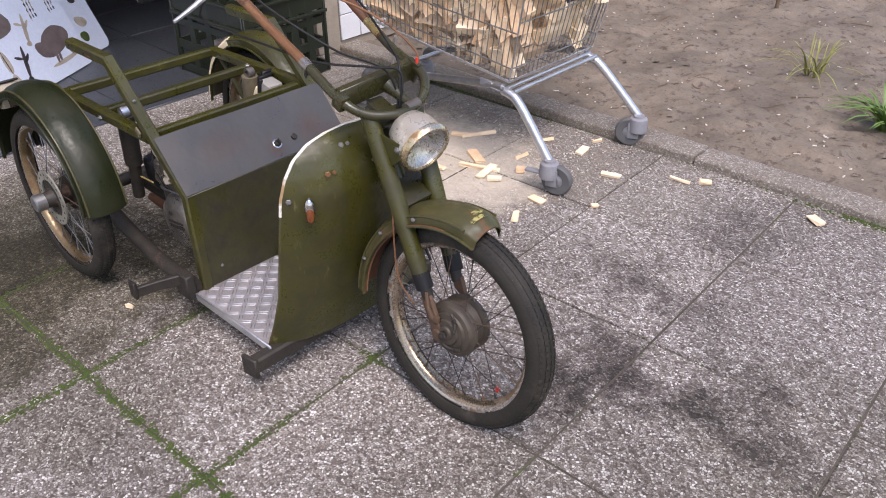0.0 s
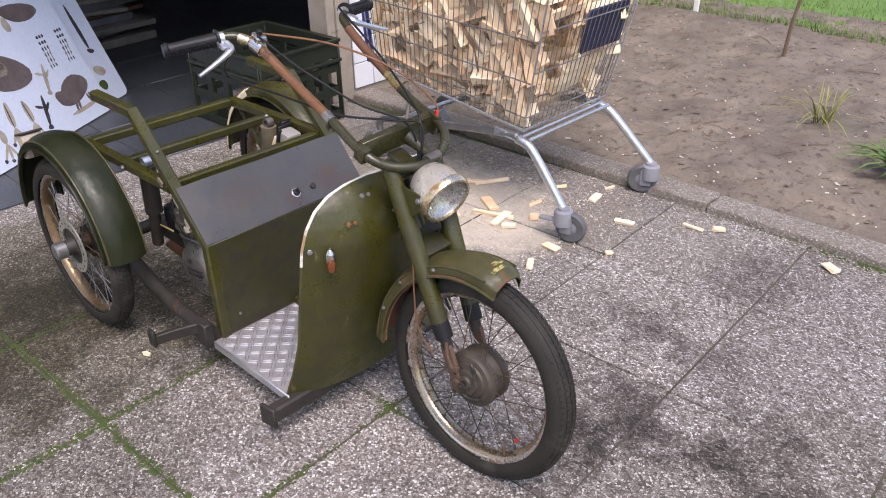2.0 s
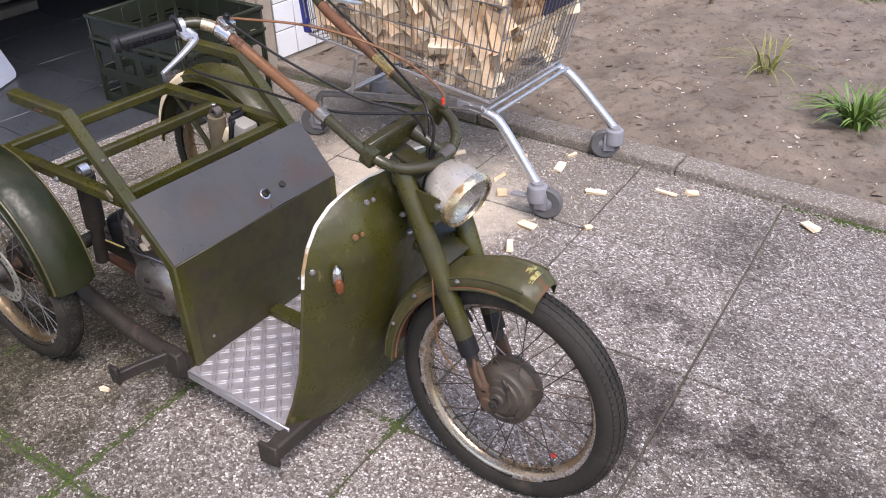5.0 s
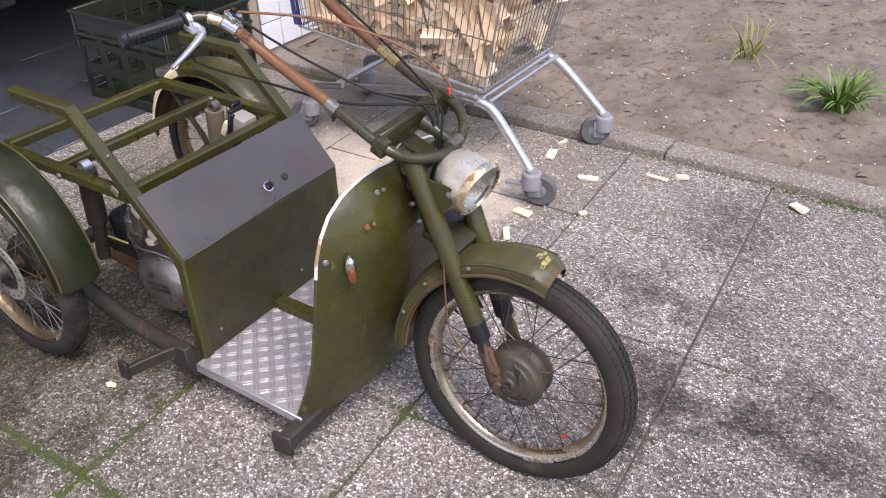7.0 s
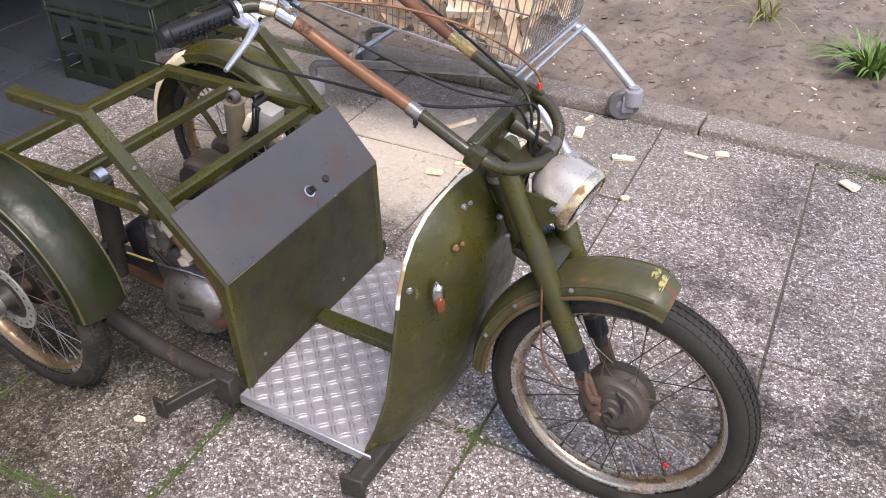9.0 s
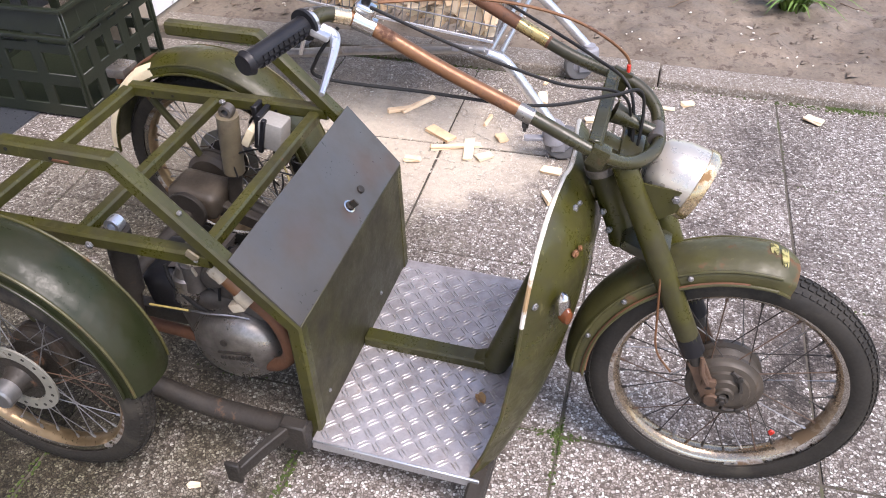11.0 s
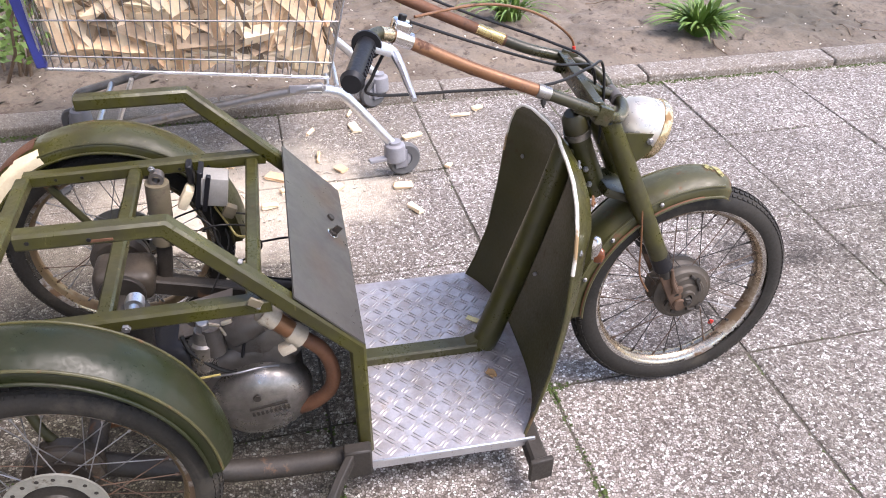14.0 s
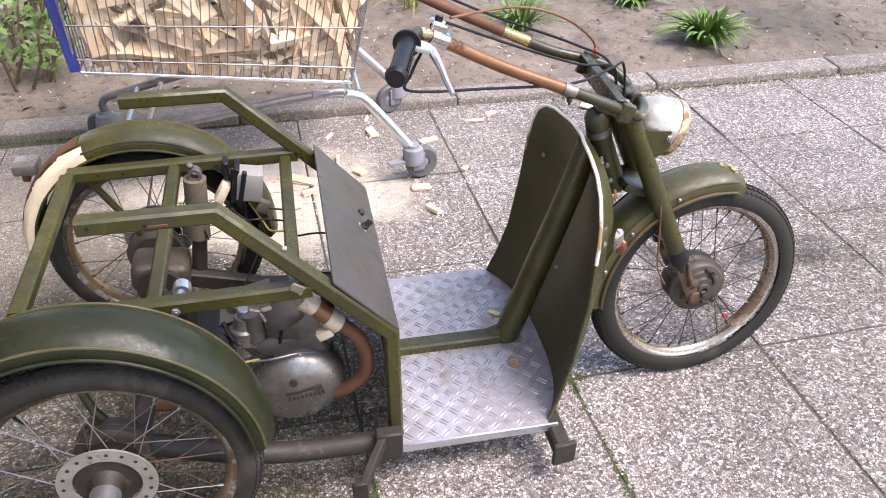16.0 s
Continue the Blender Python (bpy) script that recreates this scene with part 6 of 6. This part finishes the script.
# ---- planting ----
def leaf_clump(name, x, y, n, L, spread, label, seed, mt=LEAF, slim=1.0):
    r = random.Random(seed)
    clump = empty(name, label, "plant")
    for i in range(n):
        a, sp = r.uniform(0, 6.28), r.uniform(0.15, 1.0) * spread
        l, w = L * r.uniform(0.6, 1.1), r.uniform(0.006, 0.011) * slim
        d, q = V(math.cos(a), math.sin(a), 0), V(-math.sin(a), math.cos(a), 0)
        b0 = V(x, y, soil_h(x, y) - 0.01) + d * r.uniform(0, 0.05) + q * r.uniform(-0.04, 0.04)
        prev, bm = None, bmesh.new()
        for k in range(6):
            t = k / 5
            c = b0 + d * (sp * l * t ** 1.6) + V(0, 0, l * (t - 0.55 * sp * t * t * t))
            ww = w * (1 - t) ** 0.6 * (0.6 + t) + 0.0006
            row = [bm.verts.new(c - q * ww + V(0, 0, 0.15 * ww)), bm.verts.new(c - V(0, 0, 0.3 * ww)), bm.verts.new(c + q * ww + V(0, 0, 0.15 * ww))]
            if prev:
                bm.faces.new((prev[0], prev[1], row[1], row[0]))
                bm.faces.new((prev[1], prev[2], row[2], row[1]))
            prev = row
        part("leaf", bm, mt, clump)
    return clump


leaf_clump("leafy_plant", 1.14, 2.60, 100, 0.25, 1.3, "clump of strappy green leaves in the soil bed", 1)
leaf_clump("leafy_plant", 2.08, 2.24, 150, 0.24, 1.25, "dense clump of strappy green leaves in the soil bed", 2, LEAF, 1.7)
leaf_clump("leafy_plant", 1.95, 2.95, 90, 0.16, 1.6, "low spreading patch of dark green leaves in the soil", 5, LEAF, 1.5)
leaf_clump("weed", 0.59, 3.04, 34, 0.24, 1.5, "thin yellowish weed in the soil", 3, LEAF_DRY, 0.45)


def shrub(x, y, h, n, seed, label):
    r = random.Random(seed)
    e = empty("shrub", label, "shrub", at=(0, 0, 0))
    bm, lf = bmesh.new(), bmesh.new()
    for i in range(n):
        a = r.uniform(0, 6.28)
        p = V(x + r.uniform(-0.1, 0.1), y + r.uniform(-0.1, 0.1), soil_h(x, y) - 0.01)
        pts = [p]
        for k in range(5):
            p = p + V(0.06 * math.cos(a) + r.uniform(-0.04, 0.04), 0.06 * math.sin(a) + r.uniform(-0.04, 0.04), h / 5)
            pts.append(p)
        tube_into(bm, pts, [0.009, 0.006, 0.003], 6)
        for q in pts[1:]:
            for j in range(13):
                c = q + V(r.gauss(0, 0.05), r.gauss(0, 0.05), r.gauss(0, 0.04))
                d, w = V(r.gauss(0, 1), r.gauss(0, 1), r.gauss(0, 0.5)).normalized(), r.uniform(0.012, 0.022)
                s = d.orthogonal().normalized()
                vs = [lf.verts.new(c - d * w * 1.5), lf.verts.new(c + s * w * 0.7 + V(0, 0, 0.004)), lf.verts.new(c + d * w * 1.5), lf.verts.new(c - s * w * 0.7 + V(0, 0, 0.004))]
                lf.faces.new(vs)
    part("stem", bm, TWIG, e)
    part("foliage", lf, LEAF, e)
    return e


shrub(-1.35, 2.25, 0.75, 9, 7, "small shrub with thin stems and green leaves")
shrub(-1.45, 2.75, 0.9, 9, 8, "small shrub with thin stems and green leaves")
sap = empty("sapling", "thin bare sapling stem in the soil", "sapling")
part("stem", tube([(-0.10, 4.15, 0.02), (-0.08, 4.15, 0.3), (-0.02, 4.2, 0.8), (0.0, 4.2, 1.3)], [0.015, 0.012, 0.008], 8, 4), TWIG, sap)

# grass blades along the lawn's near edge, white stake
rg = random.Random(44)
bm = bmesh.new()
for i in range(7000):
    x, y = rg.uniform(-2.6, 2.6), 4.93 + 1.4 * rg.random() ** 2
    h, a, w = rg.uniform(0.03, 0.07), rg.uniform(0, 6.28), rg.uniform(0.002, 0.004)
    d = V(math.cos(a), math.sin(a), 0)
    b = V(x, y, soil_h(x, y) if y < 5.05 else 0.02)
    bm.faces.new([bm.verts.new(p) for p in (b - d * w, b + d * w, b + V(0.5 * h * d.y, 0.5 * h * d.x, h))])
tagged(part("lawn_blades", bm, GRASS, None, "", False), "short green grass blades at the lawn edge", "grass", kind="stuff")
tagged(part("stake", boxy((-1.16, 4.9, 0.22), (0.035, 0.035, 0.44), None, 0.004), WHITE_PAINT), "white marker stake standing in the soil", "stake")

# crumbs, chips and clods on the soil
r2 = random.Random(21)
bm = bmesh.new()
for i in range(1900):
    x, y = r2.uniform(-2.4, 6.0), 2.0 + 3.2 * r2.random() ** 1.4
    s = r2.uniform(0.004, 0.010) if i % 7 else r2.uniform(0.012, 0.028)
    c = V(x, y, soil_h(x, y) + 0.3 * s)
    vs = [bm.verts.new(c + V(r2.uniform(-1, 1) * 0.3 + dx, r2.uniform(-1, 1) * 0.3 + dy, dz * 0.45) * s) for dx, dy, dz in ((1, 0, 0), (-0.5, 0.87, 0), (-0.5, -0.87, 0), (0, 0, 1))]
    for f in ((0, 1, 3), (1, 2, 3), (2, 0, 3)):
        bm.faces.new([vs[k] for k in f])
tagged(part("clods", bm, SOIL, None, "", False), "crumbs and small clods on the soil", "clods", kind="stuff")

# brown leaf litter
bm = bmesh.new()
for i in range(130):
    x, y = r2.uniform(-2.2, 5.8), 1.98 + 3.0 * r2.random() ** 1.2
    c, a, L = V(x, y, soil_h(x, y) + 0.004), r2.uniform(0, 6.28), r2.uniform(0.008, 0.026)
    d, q = V(math.cos(a), math.sin(a), r2.uniform(-0.1, 0.3)) * L, V(-math.sin(a), math.cos(a), r2.uniform(-0.2, 0.2)) * L * r2.uniform(0.25, 0.5)
    bm.faces.new([bm.verts.new(p) for p in (c - d, c - q + V(0, 0, 0.003), c + d, c + q + V(0, 0, 0.002))])
tagged(part("leaf_litter", bm, TWIG, None, "", False), "scattered brown dead leaves and crumbs", "leaf litter", kind="stuff")

# pale chips and twigs strewn over the soil
bm = bmesh.new()
for i in range(520):
    x, y = r2.uniform(-2.0, 5.5), 2.0 + 2.9 * r2.random() ** 1.5
    L, w, a = r2.uniform(0.005, 0.012) if i % 7 else r2.uniform(0.015, 0.03), r2.uniform(0.003, 0.007), r2.uniform(0, 3.14)
    box_into(bm, V(x, y, soil_h(x, y) + 0.003), (L, w, 0.004), Matrix.Rotation(a, 3, "Z") @ Matrix.Rotation(r2.uniform(-0.3, 0.3), 3, "Y"), 0)
tagged(part("soil_chips", bm, CHIP, None, "", False), "pale chips scattered over the soil", "chips", kind="stuff")
bm = bmesh.new()
for i in range(70):
    x, y = r2.uniform(-1.5, 4.0), 2.05 + 2.6 * r2.random()
    a, L = r2.uniform(0, 6.28), r2.uniform(0.05, 0.2)
    tube_into(bm, [V(x + L * t * math.cos(a + 0.5 * t), y + L * t * math.sin(a + 0.5 * t), soil_h(x + L * t * math.cos(a), y + L * t * math.sin(a)) + 0.006) for t in (0, 0.35, 0.7, 1)], 0.0022, 5)
tagged(part("soil_twigs", bm, TWIG, None, "", False), "thin dry twigs on the soil", "twigs", kind="stuff")

# moss in the joints and along the kerb
rm = random.Random(31)
bm = bmesh.new()


def moss_tuft(x, y, z, s):
    c = V(x, y, z)
    a = rm.uniform(0, 6.28)
    k = 5
    vs = [bm.verts.new(c + V(s * math.cos(a + 6.28 * i / k) * rm.uniform(0.7, 1.2), s * math.sin(a + 6.28 * i / k) * rm.uniform(0.7, 1.2), 0)) for i in range(k)]
    top = bm.verts.new(c + V(rm.uniform(-0.3, 0.3) * s, rm.uniform(-0.3, 0.3) * s, s * rm.uniform(0.5, 1.0)))
    for i in range(k):
        bm.faces.new((vs[i], vs[(i + 1) % k], top))


for i in range(-4, 6):
    for j in range(-4, 3):
        for ax in (0, 1):
            p0 = P0 + PU * i + PV * j
            for k in range(700):
                t = rm.random()
                p = p0 + (PU if ax == 0 else PV) * t
                lush = max(0.0, 1 - math.hypot((p.x - 0.12) / 1.25, (p.y + 0.85) / 0.85)) + 0.5 * max(0, 1 - (p - V(0.533, -0.076, 0)).length / 0.09)
                edge = 0.5 + 0.5 * noise.noise(p * 5 + V(3, 1, 0))
                if rm.random() > 0.08 + 2.0 * lush * (0.35 + edge):
                    continue
                wide = 0.003 + 0.012 * lush * edge
                o = (PV if ax == 0 else PU).normalized() * rm.gauss(0, wide)
                moss_tuft(p.x + o.x, p.y + o.y, -0.007 if abs(o.length) < 0.005 else -0.001, rm.uniform(0.0025, 0.005 + 0.003 * lush))
for k in range(4200):
    x = rm.uniform(-1.6, 4.6)
    dens = 0.5 + 0.8 * noise.noise(V(x * 1.7, 4.2, 0)) + (0.35 if x > 1.6 else 0)
    if rm.random() < dens:
        moss_tuft(x, 1.742 + 0.012 * (x - 0.5) + rm.gauss(0, 0.013), -0.003, rm.uniform(0.003, 0.008))
for k in range(3200):
    x = 1.25 + 3.4 * rm.random()
    if rm.random() < 0.55 + 0.7 * noise.noise(V(x * 2.3, 8.1, 0)):
        moss_tuft(x, 1.747 + 0.012 * (x - 0.5) + rm.gauss(0, 0.011), -0.001, rm.uniform(0.004, 0.009))
tagged(part("moss", bm, MOSS, None, "", False), "green moss grown in the paving joints", "moss", kind="stuff")

# paving slabs
rs = random.Random(3)
SLABS = []
for k in range(4):
    t = boxy((0, 0, 0), (0.5990, 0.6040, 0.04), None, 0.004, 2)
    for v in t.verts:
        v.co += V(rs.uniform(-0.0015, 0.0015), rs.uniform(-0.0015, 0.0015), rs.uniform(-0.0008, 0.0008))
    me = bpy.data.meshes.new("slab")
    t.to_mesh(me)
    t.free()
    me.materials.append(STONE)
    SLABS.append(me)
for i in range(-5, 8):
    for j in range(-4, 3):
        c = P0 + PU * (i + 0.5) + PV * (j + 0.5)
        if c.x < -1.75 or c.x > 4.9:
            continue
        o = new("slab", SLABS[(i * 3 + j) % 4])
        o.parent = pavement
        o.matrix_local = Matrix.Translation((c.x, c.y, -0.02 + rs.uniform(-0.002, 0.0015))) @ TURN_SLAB @ Matrix.Rotation(radians(rs.uniform(-0.25, 0.25)), 4, "Z")
